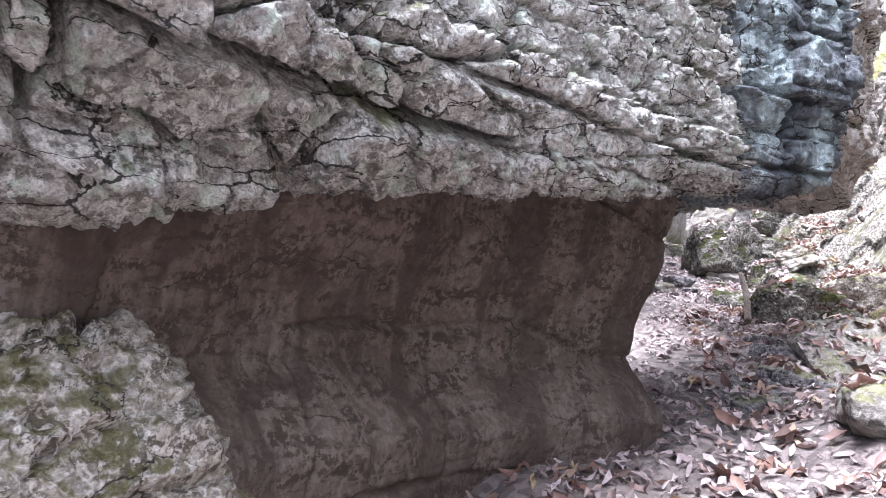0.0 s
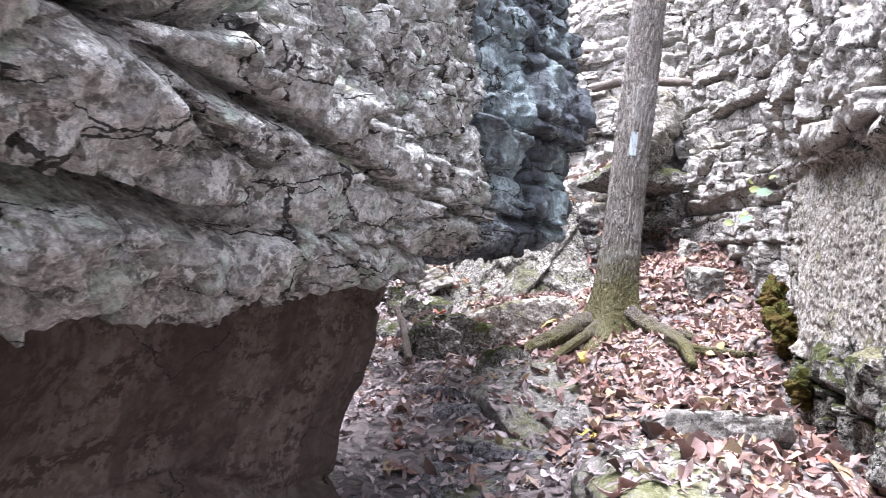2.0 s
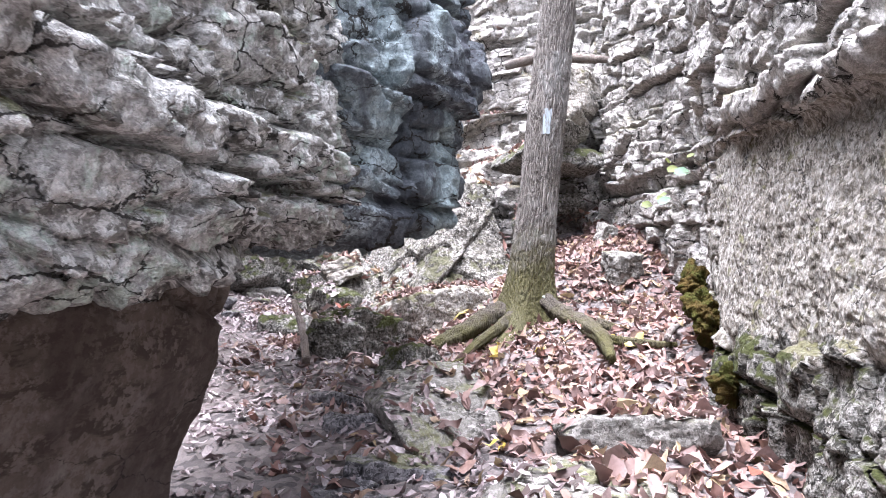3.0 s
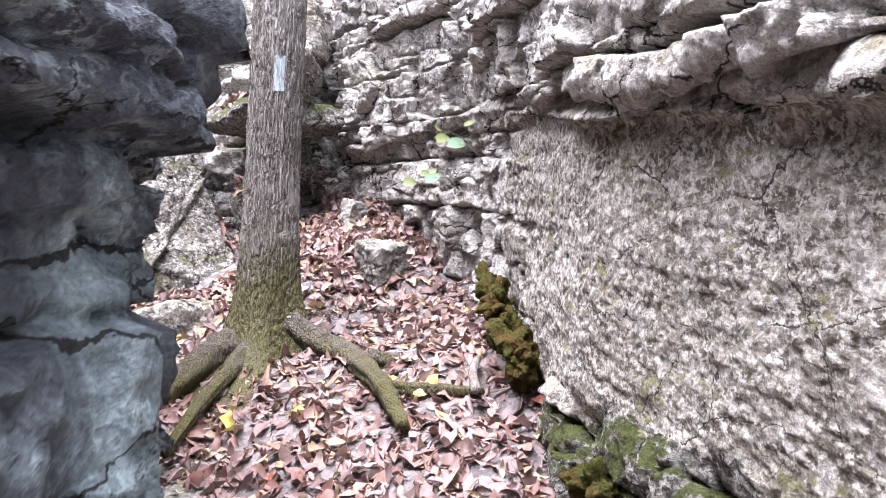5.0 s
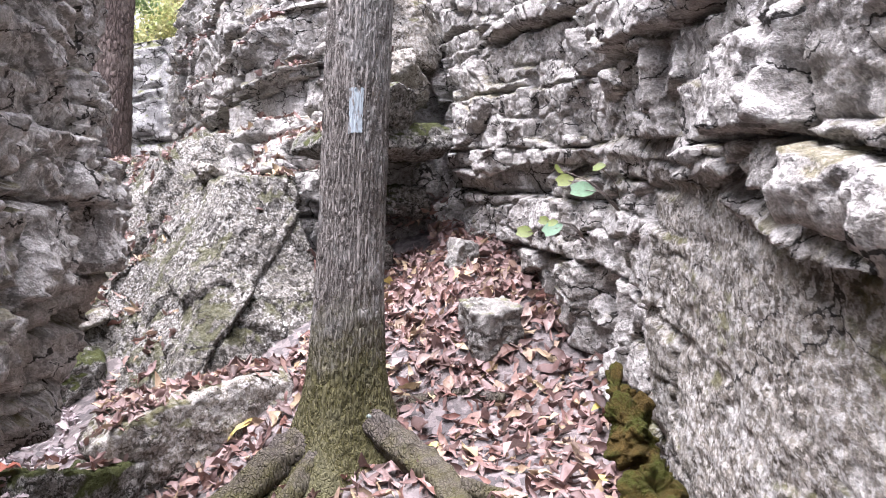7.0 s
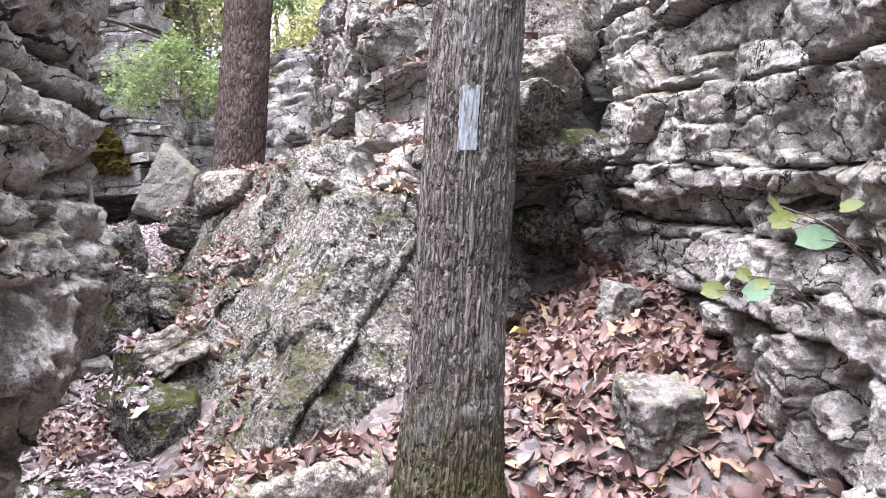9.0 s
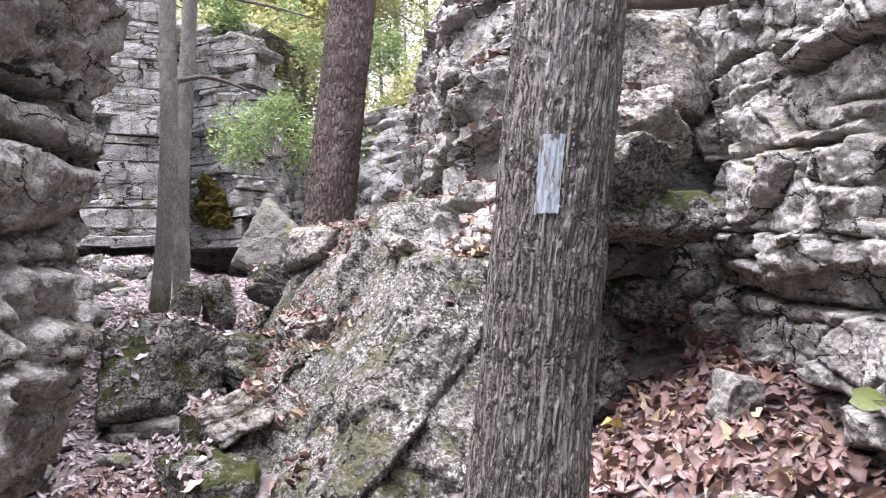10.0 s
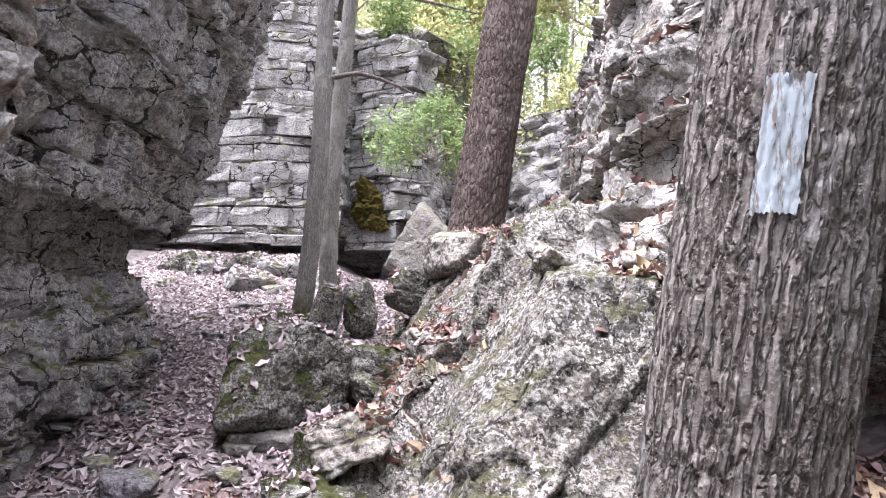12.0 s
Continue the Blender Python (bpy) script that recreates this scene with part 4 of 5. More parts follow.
stone("boulder", 125, (3.46, 8.3, 3.38), (0.52, 0.62, 0.15), ROCK_MOSSY, "thick limestone slab roofing a dark hollow", "boulder", (0, 5, 10), 40)
stone("boulder", 126, (3.72, 8.3, 2.92), (0.2, 0.22, 0.16), ROCK_MOSSY, "dark block jammed in the hollow", "boulder", (0, 12, 60), 36)
stone("boulder", 127, (3.28, 8.2, 2.62), (0.22, 0.24, 0.3), ROCK_MOSSY, "dark mossy block beside the hollow", "boulder", (0, -10, 15), 36)
stone("boulder", 128, (3.62, 8.25, 3.85), (0.26, 0.2, 0.16), ROCK_FLECKED, "broken block lodged above the hollow", "boulder", (8, 20, 75), 36)
stone("boulder", 121, (1.25, 20.9, 4.2), (0.6, 0.45, 0.85), ROCK_STONE, "leaning slab of blue-grey rock in a cleft", "boulder", (0, 24, 10), 40, facets=5, bevel=0.03)
stone("boulder", 122, (0.55, 13.9, 2.8), (0.2, 0.2, 0.5), ROCK_MOSSY, "pointed mossy rock beside a slender tree", "boulder", (0, 14, 30), 36)
stone("boulder", 123, (0.95, 14.0, 2.95), (0.22, 0.2, 0.4), ROCK_MOSSY, "pointed pale rock on the rock slope", "boulder", (0, -10, 50), 36)
stone("boulder", 124, (-2.6, 18.4, 2.6), (0.5, 0.4, 0.5), ROCK_FAR, "grey boulder at the foot of the far cliff", "boulder", (0, 0, 20), 36)
for k, (x, y, r) in enumerate(((1.55, 9.5, 0.2), (1.3, 10.6, 0.2), (1.5, 11.0, 0.2), (1.95, 10.6, 0.2), (1.15, 12.4, 0.3), (1.7, 12.8, 0.3), (2.6, 9.5, 0.12), (1.2, 9.7, 0.17), (0.75, 13.2, 0.26))):
    stone("boulder", 160 + k, (x, y, float(slope_height(np.array(x), np.array(y))) + 0.3 * r), (r * 1.25, r * 1.05, r * 0.8), ROCK_MOSSY if k % 3 else ROCK_FLECKED, "angular mossy limestone block lying on the rock slope", "boulder", (12 * (k % 3 - 1), -18, 37 * k), 34, "blocks on the rock slope", lay=0.02)
for k in range(26):
    rng = random.Random(500 + k)
    y = rng.uniform(9.0, 18.4)
    x = float(np.interp(y, (9, 13, 18), (0.5, 0.0, -1.6))) + rng.uniform(-0.6, 0.5)
    r = rng.uniform(0.06, 0.2)
    stone("stone", 130 + k, (x, y, float(ground_height(x, y)) + r * 0.15), (r * 1.4, r, r * 0.5), ROCK_STONE if k % 2 else ROCK_WET, "flat loose stone on the trodden path", "stone", (0, 0, rng.uniform(0, 180)), 20, "loose stones on the path")
for k in range(16):
    rng = random.Random(560 + k)
    y = rng.uniform(16.6, 19.0)
    x = float(np.interp(y, (16, 19), (-1.0, -1.9))) + rng.uniform(-1.3, 1.5)
    r = rng.uniform(0.14, 0.34)
    stone("boulder", 200 + k, (x, y, float(ground_height(x, y)) + r * 0.25), (r * 1.3, r, r * 0.75), ROCK_FAR if k % 3 else ROCK_MOSSY, "angular grey block fallen at the foot of the far cliff", "boulder", (rng.uniform(-15, 15), rng.uniform(-20, 20), rng.uniform(0, 180)), 24, "blocks fallen from the cliff", facets=9)


# ---- trees ----
def bark_relief(p, th, z, seed, furrows, deep, long=0.2):
    """Long bark plates with dark furrows between them."""
    size = 2 * math.pi * 0.17 / furrows
    q = p * np.array([1, 1, long]) + size * 0.35 * fbm(p, 0.06, 2, seed + 2)[:, None] * np.array([1, 1, 0.3])
    v, e = facets_of(q, size, seed)
    v2, e2 = facets_of(q * np.array([1, 1, 1.6]) + 3.0, size * 0.5, seed + 7)
    return deep * (0.3 * v - np.exp(-(e / (0.16 * size)) ** 2)) + 0.35 * deep * (0.4 * v2 - np.exp(-(e2 / (0.12 * size)) ** 2)) + 0.15 * deep * fbm(p, 0.015, 2, seed + 3)


def trunk_mesh(name, seed, height, radius, top, lean, step, flare=0.0, lobes=5, furrows=22, deep=0.012, sink=0.3, bow=0.0, long=0.2, toes=()):
    """A trunk with furrowed bark; its origin is at the ground."""
    rng = np.random.RandomState(seed)
    n = max(24, int(2 * math.pi * radius / step))
    m = int((height + sink) / (step * 1.8))
    th = np.linspace(0, 2 * math.pi, n, endpoint=False)
    zz = np.linspace(-sink, height, m)
    TH, Z = np.meshgrid(th, zz)
    r = radius + (top - radius) * np.clip(Z / height, 0, 1)
    if flare:
        lobe = 0.55 + 0.45 * np.cos(lobes * TH + 1.3 + 0.6 * np.sin(TH + seed))
        if toes:
            lobe = sum(np.exp(-((((TH - radians(a)) + math.pi) % (2 * math.pi) - math.pi) / 0.42) ** 2) for a in toes)
        r = r + flare * np.exp(-np.clip(Z, -0.2, None) / 0.2) * (0.35 + 0.65 * lobe)
    p = np.stack([np.cos(TH) * r, np.sin(TH) * r, Z], -1).reshape(-1, 3)
    r2 = bark_relief(p, TH.ravel(), Z.ravel(), seed, furrows, deep, long) + 0.008 * fbm(p, 0.5, 2, seed + 4) * (radius / 0.17)
    p[:, 0] += np.cos(TH.ravel()) * r2
    p[:, 1] += np.sin(TH.ravel()) * r2
    zc = Z.ravel()
    p[:, 0] += lean[0] * zc + bow * np.sin(zc * 0.9)
    p[:, 1] += lean[1] * zc
    me = grid_mesh(name, p, m, n, close_v=True, caps=True)
    return me


def tube_mesh(name, points, radii, seed, sides=14, step=0.02, rough=0.12):
    """A bent limb through the points."""
    pts = np.array(points, float)
    at = np.concatenate([[0], np.cumsum(np.linalg.norm(np.diff(pts, axis=0), axis=1))])
    n = max(8, int(at[-1] / step))
    c, u = resample(np.column_stack([pts, radii]), at, n)
    c = blur(c, max(1, n // (2 * len(pts))))
    d = np.gradient(c[:, :3], axis=0)
    d /= np.linalg.norm(d, axis=1)[:, None] + 1e-9
    ref = np.array([0.12, 0.2, 1.0]) if abs(d[:, 2]).mean() < 0.8 else np.array([1.0, 0.1, 0])
    a = np.cross(d, ref)
    a /= np.linalg.norm(a, axis=1)[:, None]
    b = np.cross(d, a)
    th = np.linspace(0, 2 * math.pi, sides, endpoint=False)
    ring = a[:, None] * np.cos(th)[None, :, None] + b[:, None] * np.sin(th)[None, :, None]
    p = c[:, None, :3] + ring * c[:, None, 3:4]
    q = p.reshape(-1, 3)
    groove = vnoise(np.stack([np.cos(np.tile(th, n)) * 2.2, np.sin(np.tile(th, n)) * 2.2, np.repeat(u, sides) * 3.0], -1), seed + 1)
    p = p + ring * (c[:, None, 3:4] * (rough * fbm(q, 0.07, 3, seed) + 1.2 * rough * groove).reshape(n, sides, 1))
    return grid_mesh(name, p, n, sides, close_v=True, caps=True)


def thing(name, at, label, category, group=""):
    ob = new(name)
    ob.location = at
    ob.empty_display_size = 0.1
    return tagged(ob, label, category, group)


def limb(name, points, radii, seed, material, parent, sides=14, step=0.02, rough=0.12, label=""):
    return part(name, tube_mesh(name, points, radii, seed, sides, step, rough), material, parent, label)


# the tree with the painted trail mark
BASE = Vector((2.42, 6.66, 1.72))
LEAN = (0.125, -0.03)
marked = thing("tree", BASE, "grey-brown rough-barked tree with mossy roots and a painted mark", "tree")
me = trunk_mesh("trunk", 7, 4.6, 0.172, 0.125, LEAN, 0.005, flare=0.25, furrows=58, deep=0.0095, long=0.05, toes=(-62, 186, 232, 8, 110))
me.transform(Matrix.Translation(BASE))
part("trunk", me, BARK, marked)
for k, (pts, rad) in enumerate((
        ([(2.45, 6.6, 1.97), (2.52, 6.45, 1.86), (2.58, 6.27, 1.77), (2.6, 6.0, 1.71), (2.46, 5.6, 1.66), (2.27, 5.2, 1.54)], (0.05, 0.085, 0.083, 0.066, 0.05, 0.03)),
        ([(2.42, 6.66, 1.9), (2.3, 6.62, 1.84), (2.1, 6.6, 1.78), (1.85, 6.52, 1.68), (1.62, 6.45, 1.6), (1.35, 6.3, 1.46)], (0.12, 0.115, 0.085, 0.07, 0.055, 0.03)),
        ([(2.4, 6.62, 1.86), (2.08, 6.38, 1.72), (1.85, 6.22, 1.62), (1.55, 5.95, 1.48)], (0.07, 0.042, 0.034, 0.02)),
        ([(2.45, 6.66, 1.86), (2.85, 6.72, 1.86), (3.05, 6.6, 1.9), (3.2, 6.4, 1.88)], (0.08, 0.055, 0.04, 0.02)),
        ([(2.58, 5.9, 1.74), (2.78, 5.72, 1.68), (2.9, 5.5, 1.64)], (0.04, 0.03, 0.015)),
        ([(2.45, 5.55, 1.64), (2.62, 5.35, 1.62), (2.7, 5.15, 1.62)], (0.035, 0.028, 0.015)))):
    limb("root", pts, rad, 40 + k, ROOT, marked, 26, 0.01, 0.16)


def on_trunk(z, turn, out=0.004):
    """A point on the marked trunk's bark at height z above its base; turn: degrees round it."""
    r = 0.172 + (0.125 - 0.172) * z / 4.6 + 0.012 + out
    return Vector((BASE[0] + LEAN[0] * z + r * math.cos(radians(turn)), BASE[1] + LEAN[1] * z + r * math.sin(radians(turn)), BASE[2] + z))


def paint_mark(z0, z1, turn, half, seed, name, material, label):
    """A coat of paint that follows the bark."""
    nu, nv = 26, 60
    u = np.linspace(-half, half, nu)
    w = np.linspace(z0, z1, nv)
    U, W = np.meshgrid(u, w)
    q = np.stack([U.ravel() * 3, W.ravel() * 40, np.zeros(U.size)], -1)
    U = U + (half * 0.03 * vnoise(q, seed) + half * 0.05 * vnoise(q * 3.1, seed + 1)).reshape(U.shape)
    W = W + (0.004 * vnoise(np.stack([U.ravel() * 60, np.zeros(U.size), np.zeros(U.size)], -1), seed + 2)).reshape(U.shape)
    rad = 0.172 + (0.125 - 0.172) * W / 4.6
    th = np.radians(turn) + U
    p = np.stack([np.cos(th) * rad, np.sin(th) * rad, W], -1).reshape(-1, 3)
    r2 = bark_relief(p, th.ravel(), W.ravel(), 7, 58, 0.003, 0.05) + 0.008 * fbm(p, 0.5, 2, 11) + 0.001
    p[:, 0] += np.cos(th.ravel()) * r2 + LEAN[0] * W.ravel() + BASE[0]
    p[:, 1] += np.sin(th.ravel()) * r2 + LEAN[1] * W.ravel() + BASE[1]
    p[:, 2] += BASE[2]
    return part(name, grid_mesh(name, p, nv, nu), material, marked, label)


patch = boulder_mesh("lichen_patch", 55, (0.05, 0.02, 0.045), facets=10, bevel=0.3, rough=0.3, pit=0.008, res=20, turn=(20, 0, 25))
patch.transform(Matrix.Translation((2.5, 6.455, 1.925)))
part("lichen_patch", patch, LICHEN, marked, "pale green lichen patch")
paint_mark(1.48, 1.68, -114, 0.2, 3, "trail_mark", PAINT, "pale blue painted trail mark")


def crown_mesh(name, seed, centres, count, size):
    """Many small leaves about the centres (x, y, z, radius)."""
    rng = np.random.RandomState(seed)
    cs = np.array(centres, float)
    pick = rng.choice(len(cs), count, p=cs[:, 3] ** 2 / np.sum(cs[:, 3] ** 2))
    d = rng.normal(size=(count, 3))
    d /= np.linalg.norm(d, axis=1)[:, None]
    at = cs[pick, :3] + d * (cs[pick, 3] * rng.rand(count) ** 0.45)[:, None]
    return leaves_mesh(name, at, rng, size, np.full(count, 0.7), None)


def leaves_mesh(name, at, rng, size, tilt, normals, curl=0.35):
    """One mesh of leaves lying at the points at; each is pointed, folded and curled."""
    n = len(at)
    along = np.array([-0.5, -0.3, -0.05, 0.2, 0.38, 0.52])
    half = np.array([0.02, 0.2, 0.27, 0.2, 0.1, 0.004])
    uu = np.repeat(along, 3)
    ww = np.tile(np.array([-1.0, 0.0, 1.0]), 6) * np.repeat(half, 3)
    rows = np.arange(5)[:, None] * 3
    quads = np.concatenate([np.stack([rows + k, rows + 3 + k, rows + 4 + k, rows + 1 + k], -1).reshape(-1, 4) for k in (0, 1)])
    s = size[0] + (size[1] - size[0]) * rng.rand(n) ** 1.5
    wide = 0.36 + 0.5 * rng.rand(n)
    fold = curl * (rng.rand(n) * 3.2 - 0.9)
    bend = rng.rand(n) * 1.9 - 0.6
    twist = (rng.rand(n) - 0.5) * 2.4
    wave = 0.16 * rng.rand(n)
    phase = rng.rand(n) * 6.28
    L = np.zeros((n, 18, 3))
    w2 = ww[None] * wide[:, None] * (1 + 0.35 * np.sin(uu[None] * 15 + phase[:, None]) * 0.5)
    L[:, :, 0] = uu[None] * s[:, None]
    L[:, :, 1] = w2 * s[:, None]
    L[:, :, 2] = s[:, None] * (fold[:, None] * 0.9 * np.abs(w2) + bend[:, None] * 0.8 * uu[None] ** 2 + twist[:, None] * uu[None] * w2 + wave[:, None] * np.sin(uu[None] * 9 + phase[:, None] + 3 * w2))
    up = np.tile(np.array([0, 0, 1.0]), (n, 1)) if normals is None else normals.copy()
    up += tilt[:, None] * rng.normal(size=(n, 3))
    up /= np.linalg.norm(up, axis=1)[:, None]
    a = rng.normal(size=(n, 3))
    a -= up * np.sum(a * up, 1)[:, None]
    a /= np.linalg.norm(a, axis=1)[:, None]
    b = np.cross(up, a)
    V = at[:, None] + L[:, :, 0:1] * a[:, None] + L[:, :, 1:2] * b[:, None] + L[:, :, 2:3] * up[:, None]
    off = (np.arange(n) * 18)[:, None, None]
    return raw_mesh(name, V.reshape(-1, 3), (quads[None] + off).reshape(-1, 4))


def wood_tree(at, seed, height, radius, top, lean, bark, label, crown, leaves, size=(0.08, 0.2), low=0.5, flare=0.1, step=0.02, deep=0.014, furrows=26, bow=0.0, material=None, group=""):
    """A tree of the woods: trunk, limbs and a leafy crown."""
    tree = thing("tree", at, label, "tree", group)
    me = trunk_mesh("trunk", seed, height, radius, top, lean, step, flare=flare, furrows=furrows, deep=deep, bow=bow, long=0.1 if bark is not BARK_DARK else 0.25)
    me.transform(Matrix.Translation(at))
    part("trunk", me, bark, tree)
    rng = random.Random(seed)
    cs = []
    for k in range(crown):
        a = rng.uniform(0, 6.28)
        z0 = height * rng.uniform(low, 0.95)
        length = rng.uniform(0.9, 2.0) * height / 7
        p0 = Vector((at[0] + lean[0] * z0 + bow * math.sin(z0 * 0.9), at[1] + lean[1] * z0, at[2] + z0))
        p1 = p0 + Vector((math.cos(a) * length * 0.5, math.sin(a) * length * 0.5, 0.35 * length))
        p2 = p0 + Vector((math.cos(a) * length, math.sin(a) * length, 0.55 * length))
        r = radius * 0.22
        limb("limb", [p0, p1, p2], (r, r * 0.6, r * 0.25), seed + k, bark, tree, 8, 0.12)
        cs += [(*p2, length * 0.75), (*p1, length * 0.5)]
    if leaves:
        part("crown", crown_mesh("crown", seed, cs, leaves, size), material or CROWN, tree)
    return tree


wood_tree((2.18, 13.2, 3.3), 201, 9.0, 0.3, 0.22, (0.13, 0.0), BARK_DARK, "tall dark brown tree with scaly plated bark leaning over the ledges", 6, 1600, step=0.012, deep=0.012, furrows=24)
wood_tree((0.2, 14.25, 2.6), 202, 9.0, 0.12, 0.08, (0.045, 0.0), BARK_PALE, "slender pale grey tree with a mossy foot beside the path", 5, 1200, step=0.012, deep=0.006, bow=0.06, flare=0.06)
wood_tree((0.35, 15.3, 2.6), 203, 8.5, 0.125, 0.085, (0.02, 0.0), BARK_PALE, "slender pale grey tree standing behind another", 5, 1000, step=0.02, deep=0.006, bow=-0.05, flare=0.05)
for k, (x, y, h) in enumerate(((-3.5, 25.5, 8), (-0.8, 27.5, 9), (1.0, 26.5, 7), (3.0, 27.0, 9), (5.5, 24.5, 8), (7.0, 19.0, 9), (7.5, 13.0, 8), (-7.0, 22.5, 8), (-8.0, 15.0, 9), (-1.8, 31.0, 11), (2.2, 32.0, 11), (5.5, 31.0, 11), (0.4, 36.0, 12), (4.0, 38.0, 12), (-5.0, 33.0, 11))):
    z = float(ground_height(x, y))
    wood_tree((x, y, z), 220 + k, h, 0.13, 0.05, (0.02 * (k % 3 - 1), 0.0), BARK_PALE, "slender woodland tree with yellow-green autumn leaves", 16, 9000, size=(0.08, 0.2), step=0.05, group="woodland trees above the gorge")


for k, (x, y, h) in enumerate(((2.2, 25.5, 5.5), (3.4, 25.8, 6), (4.6, 23.5, 5), (0.4, 25.0, 5.5), (3.0, 29.0, 8), (1.5, 30.0, 8), (4.8, 29.5, 8), (-4.2, 25.0, 6), (-2.0, 25.5, 6))):
    z = float(ground_height(x, y))
    wood_tree((x, y, z), 260 + k, h, 0.07, 0.03, (0.03 * (k % 3 - 1), 0.0), BARK_PALE, "low woodland tree with pale yellow-green leaves down its stem", 18, 7000, size=(0.09, 0.22), low=0.08, step=0.05, group="low trees above the gorge")


def bush(at, seed, spread, count, label, size=(0.05, 0.14)):
    b = thing("bush", at, label, "bush")
    rng = random.Random(seed)
    cs = []
    for k in range(7):
        q = Vector(at) + Vector((rng.uniform(-1, 1) * spread, rng.uniform(-1, 1) * spread * 0.6, rng.uniform(0.15, 1.0) * spread))
        limb("stem", [at, (Vector(at) + q) / 2 + Vector((0, 0, 0.1)), q], (0.02, 0.012, 0.005), seed + k, TWIG, b, 6, 0.08)
        cs.append((*q, spread * rng.uniform(0.25, 0.5)))
    part("foliage", crown_mesh("foliage", seed, cs, count, size), LEAF_GREEN, b)
    return b


bush((1.6, 17.5, 5.4), 301, 1.25, 3200, "bright green leafy bush hanging from the rock ledge")
bush((2.6, 16.0, 6.3), 302, 0.8, 1200, "green leafy bush on the ledge top")
bush((-0.5, 21.8, 9.6), 303, 1.1, 1500, "green bush on top of the far cliff", (0.07, 0.18))
bush((0.9, 22.0, 9.0), 304, 1.1, 1500, "green bush on top of the far cliff", (0.07, 0.18))
bush((-2.9, 21.6, 9.9), 305, 0.7, 700, "pale green bush on top of the far cliff", (0.07, 0.18))

# ---- moss, leaves and small things ----
from mathutils.bvhtree import BVHTree


def moss_pad(at, size, seed, turn=(0, 0, 0), label="green and brown moss growing on the wall foot"):
    ob = part("moss", boulder_mesh("moss", seed, size, facets=8, bevel=0.3, rough=0.32, pit=0.035, res=70, turn=turn), MOSS)
    ob.location = at
    return tagged(ob, label, "moss")


moss_pad((2.88, 5.15, 1.84), (0.1, 0.22, 0.16), 401, (8, -14, -35))
moss_pad((2.97, 5.32, 2.0), (0.09, 0.26, 0.1), 402, (14, -10, -35))
moss_pad((2.36, 4.3, 1.46), (0.08, 0.3, 0.12), 403, (0, -12, -33))
moss_pad((2.82, 5.0, 1.74), (0.08, 0.12, 0.14), 404, (0, -10, -35))
moss_pad((3.08, 5.5, 2.08), (0.06, 0.16, 0.07), 405, (0, 0, -35))


moss_pad((0.0, 21.36, 5.15), (0.5, 0.12, 0.62), 406, (0, 0, -33), "dark green moss patch hanging on the far cliff")
moss_pad((0.3, 21.2, 4.75), (0.3, 0.1, 0.3), 407, (0, 0, -33), "dark green moss patch hanging on the far cliff")


def surface_tree(names):
    vs, fs, base = [], [], 0
    for ob in scene.objects:
        if ob.type == "MESH" and ob.name.split(".")[0] in names:
            me = ob.data
            co = np.zeros(len(me.vertices) * 3, np.float32)
            me.vertices.foreach_get("co", co)
            co = co.reshape(-1, 3) + np.array(ob.location, np.float32)
            me.calc_loop_triangles()
            tri = np.zeros(len(me.loop_triangles) * 3, np.int32)
            me.loop_triangles.foreach_get("vertices", tri)
            vs.append(co)
            fs.append(tri.reshape(-1, 3) + base)
            base += len(co)
    return BVHTree.FromPolygons(np.concatenate(vs).tolist(), np.concatenate(fs).tolist())


FLOOR = surface_tree({"ground", "rock_slope", "boulder", "rock_slab", "wall_right_far"})


def lie(rng, box, start, count, steep=0.72, keep=None):
    """Places on the ground and rocks in the box, and the normals there."""
    at, nor = [], []
    for _ in range(count):
        x, y = rng.uniform(box[0], box[1]), rng.uniform(box[2], box[3])
        if keep is not None and not keep(x, y):
            continue
        hit, normal, _, _ = FLOOR.ray_cast(Vector((x, y, start)), Vector((0, 0, -1)))
        if hit is None or abs(normal.z) < steep:
            continue
        at.append((hit.x, hit.y, hit.z + 0.006 + 0.02 * rng.rand()))
        nor.append(tuple(normal if normal.z > 0 else -normal))
    return np.array(at).reshape(-1, 3), np.array(nor).reshape(-1, 3)


def trodden(x, y):
    """Where the path is worn and wet."""
    mid = np.interp(y, (0, 3, 5, 8, 12, 18), (0.2, 0.35, 0.6, 0.7, 0.2, -1.8))
    return abs(x - mid) < 0.75 + 0.09 * max(0.0, y - 8)


def litter(name, seed, box, start, count, size, material, label, steep=0.72, keep=None, tilt=0.45):
    rng = np.random.RandomState(seed)
    at, nor = lie(rng, box, start, count, steep, keep)
    me = leaves_mesh(name, at, rng, size, np.full(len(at), tilt), nor, curl=0.6)
    return tagged(part(name, me, material), label, "leaf litter", kind="stuff")


litter("leaf_litter", 1, (0.2, 4.2, 2.2, 7.8), 2.75, 11000, (0.06, 0.15), LEAF_DRY, "dry pinkish-brown fallen leaves covering the bank", keep=lambda x, y: not trodden(x, y) or (x + y) % 0.3 < 0.06)
litter("leaf_litter", 2, (-1.2, 2.2, -1.0, 9.0), 1.95, 9000, (0.04, 0.1), LEAF_WET, "trodden damp leaves on the path", keep=trodden, tilt=0.2)
litter("leaf_litter", 3, (-4.0, 1.6, 8.5, 21.0), 4.7, 30000, (0.06, 0.14), LEAF_WET, "trodden damp leaves on the far path", keep=lambda x, y: y > 11.5 or trodden(x, y), tilt=0.2)
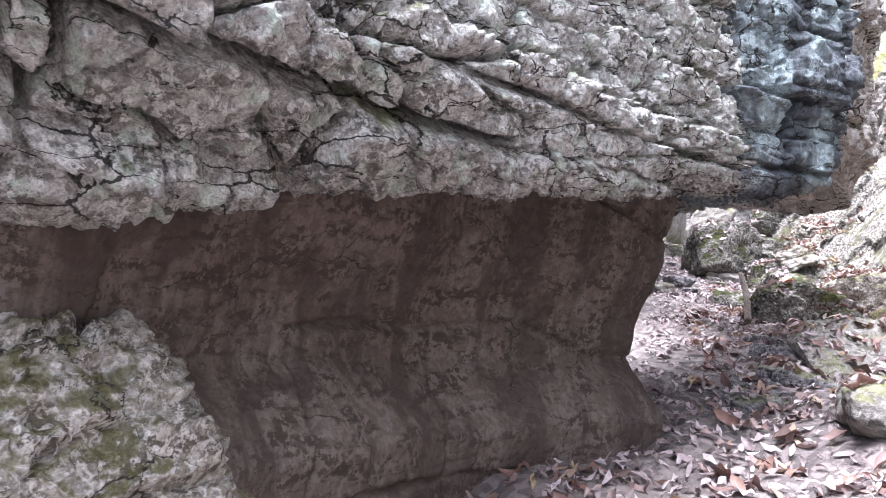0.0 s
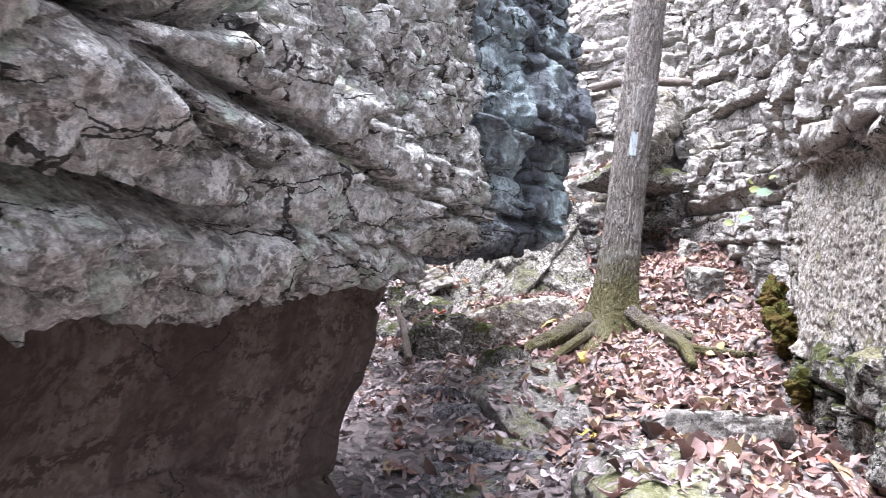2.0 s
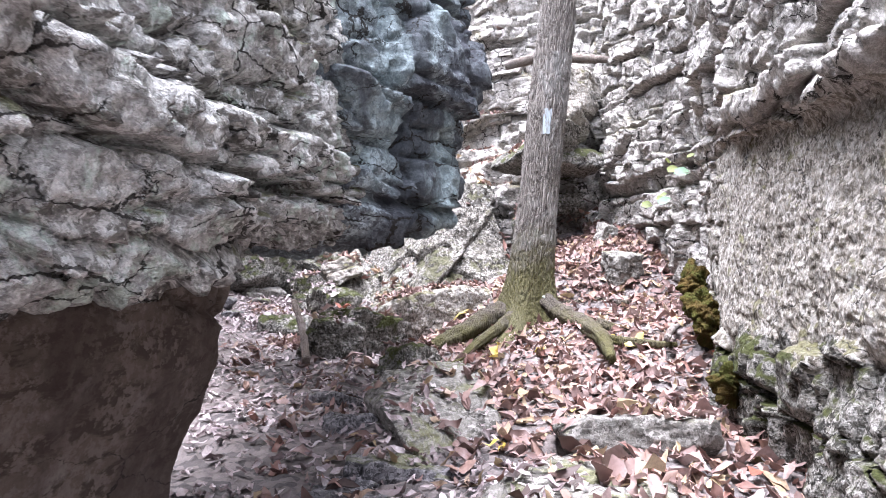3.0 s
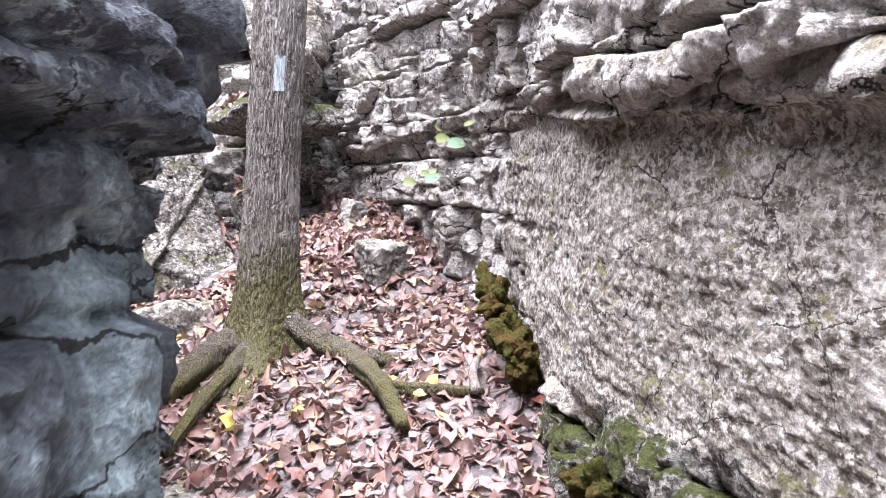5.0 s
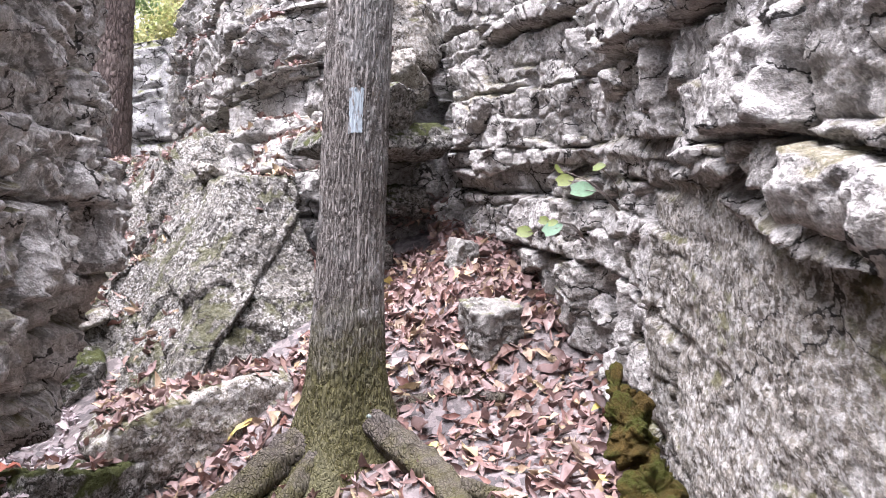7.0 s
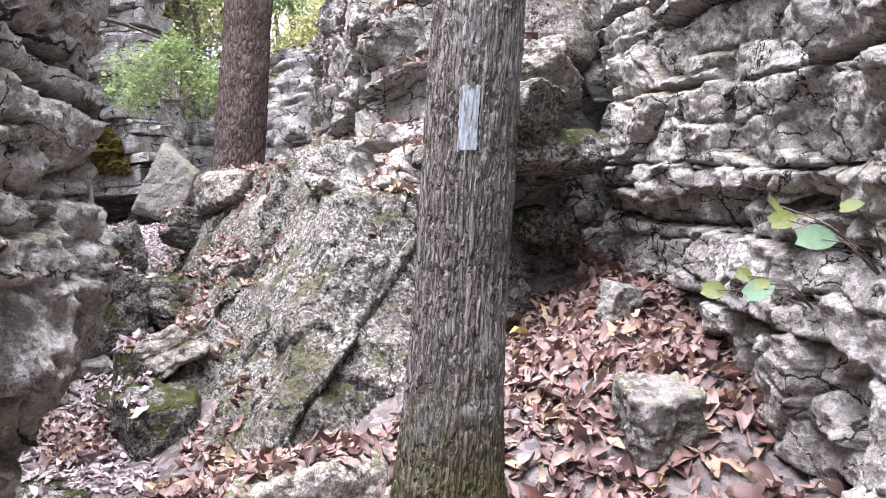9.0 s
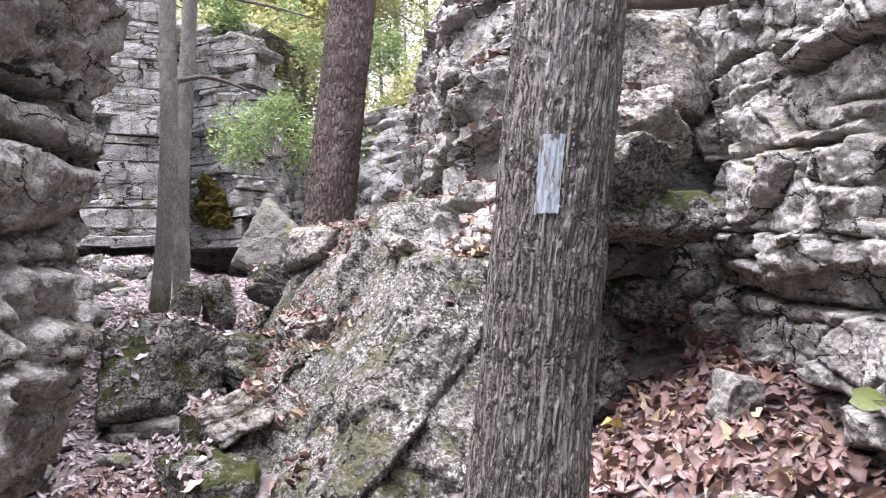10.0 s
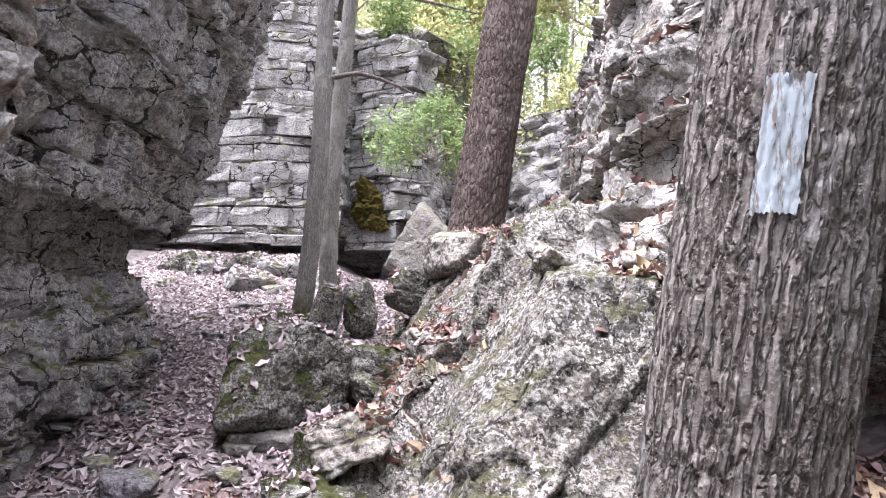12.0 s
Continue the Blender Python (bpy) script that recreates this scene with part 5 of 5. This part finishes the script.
litter("leaf_litter", 4, (0.6, 3.6, 7.4, 13.5), 5.2, 14000, (0.06, 0.14), LEAF_DRY, "dry fallen leaves caught on the rock slope", steep=0.8, keep=lambda x, y: float(vnoise(np.array([[x * 2.2, y * 2.2, 3.0]]), 8)[0]) > 0.0)
litter("leaf_litter", 5, (-2.5, 3.0, -4.0, 3.0), 1.6, 6000, (0.06, 0.14), LEAF_DRY, "dry fallen leaves on the lower path")
litter("leaf_litter", 6, (3.0, 4.4, 6.6, 8.6), 2.95, 1500, (0.07, 0.17), LEAF_DRY, "deep drift of dry leaves at the wall foot", steep=0.5)


def single_leaves():
    """Large leaves on top of the litter, one by one."""
    rng = np.random.RandomState(77)
    host = [o for o in scene.objects if o.name == "leaf_litter"][0]
    at, nor = lie(rng, (0.9, 3.9, 3.2, 7.9), 2.75, 620, 0.7)
    shapes = []
    for k in range(8):
        zero = np.zeros((1, 3))
        shapes.append(leaves_mesh("leaf", zero, rng, (0.1, 0.17), np.array([0.12]), None, curl=0.6))
    plain = []
    for sh in shapes:
        for mat in (LEAF_ONE, LEAF_YELLOW, LEAF_RED):
            c = sh.copy()
            c.materials.append(mat)
            plain.append(c)
    for k in range(min(290, len(at))):
        kind = 0 if rng.rand() < 0.84 else (1 if rng.rand() < 0.55 else 2)
        ob = new("leaf", plain[rng.randint(8) * 3 + kind])
        n = Vector(nor[k])
        turn = n.to_track_quat("Z", "Y").to_matrix().to_4x4() @ pose(0, 0, 0, rng.uniform(-15, 15), rng.uniform(-15, 15), rng.uniform(0, 360))
        ob.parent = host
        ob.matrix_basis = Matrix.Translation(Vector(at[k]) + n * 0.018) @ turn


def broad_leaf(name, at, size, turn, material, parent):
    """A heart-shaped living leaf."""
    bm = bmesh.new()
    mid = [bm.verts.new((size * (k / 5 - 0.5), 0, -0.02 * size)) for k in range(6)]
    for sgn in (1, -1):
        edge = []
        for k in range(6):
            u = k / 5
            edge.append(bm.verts.new((size * (u - 0.5) - (0.08 * size if k == 0 else 0), sgn * size * 0.42 * (math.sin(math.pi * min(1, u * 0.85 + 0.15)) ** 0.8) * (1 if k < 5 else 0.02), 0.09 * size * math.sin(math.pi * u))))
        for k in range(5):
            f = (mid[k], mid[k + 1], edge[k + 1], edge[k])
            bm.faces.new(f if sgn > 0 else f[::-1])
    me = bpy.data.meshes.new(name)
    bm.to_mesh(me)
    bm.free()
    for poly in me.polygons:
        poly.use_smooth = True
    me.transform(pose(*at, *turn))
    return part(name, me, material, parent)


def wall_plant(at, seed, spots, label):
    """A thin-stemmed plant growing from the wall."""
    plant = thing("plant", at, label, "plant")
    rng = random.Random(seed)
    for x, y, z, size, mat in spots:
        tip = Vector((x, y, z))
        mid = (Vector(at) + tip) / 2 + Vector((-0.03, -0.05, 0.05))
        limb("stem", [at, mid, tip], (0.004, 0.003, 0.002), seed, TWIG, plant, 5, 0.03)
        broad_leaf("leaf", (x, y, z), 0.85 * size, (rng.uniform(25, 70), rng.uniform(-30, 30), rng.uniform(-60, 40)), mat, plant)
    return plant


wall_plant((3.62, 5.95, 2.72), 501, ((3.45, 6.02, 2.86, 0.13, LEAF_TEAL), (3.5, 6.2, 2.92, 0.1, LEAF_LIME), (3.42, 6.15, 2.97, 0.08, LEAF_LIME), (3.4, 5.85, 2.95, 0.07, LEAF_LIME)), "small plant with broad green leaves growing from the wall")
wall_plant((3.7, 6.3, 2.6), 502, ((3.5, 6.32, 2.69, 0.12, LEAF_TEAL), (3.46, 6.5, 2.68, 0.1, LEAF_LIME), (3.55, 6.45, 2.73, 0.07, LEAF_LIME), (3.42, 6.22, 2.72, 0.06, LEAF_LIME)), "thin-stemmed plant with pale green leaves beside the wall")

stick = thing("stick", (0.72, 6.9, 1.6), "bare grey stick leaning on the leafy bank", "stick")
limb("stick_stem", [(0.72, 6.6, 1.5), (0.74, 6.9, 1.72), (0.7, 7.15, 1.95)], (0.03, 0.028, 0.02), 63, TWIG, stick, 8, 0.03)
stick = thing("stick", (2.75, 5.3, 1.7), "short broken branch lying on fallen leaves", "stick")
limb("stick_stem", [(2.55, 5.05, 1.66), (2.72, 5.25, 1.7), (2.86, 5.35, 1.73)], (0.02, 0.022, 0.016), 64, TWIG, stick, 8, 0.02)

# roots and branches over the hollow
root = thing("root", (3.6, 8.6, 4.55), "bare grey root lying across the rocks above the hollow", "root")
limb("root_stem", [(3.3, 8.9, 4.6), (3.6, 8.5, 4.62), (3.9, 8.15, 4.5), (4.1, 7.9, 4.42)], (0.05, 0.06, 0.05, 0.03), 61, TWIG, root, 10, 0.02)
for k, (p, q) in enumerate((((0.42, 14.25, 5.75), (1.5, 14.3, 5.6)), ((2.3, 12.5, 7.6), (4.0, 11.5, 6.2)), ((0.2, 16.0, 7.5), (2.3, 15.0, 6.9)))):
    br = thing("branch", p, "thin bare branch reaching across the gap", "branch")
    p, q = Vector(p), Vector(q)
    limb("branch_stem", [p, (2 * p + q) / 3 + Vector((0, 0, 0.15)), (p + 2 * q) / 3 + Vector((0, 0, 0.1)), q], (0.035, 0.028, 0.02, 0.01), 70 + k, TWIG, br, 7, 0.06)

single_leaves()
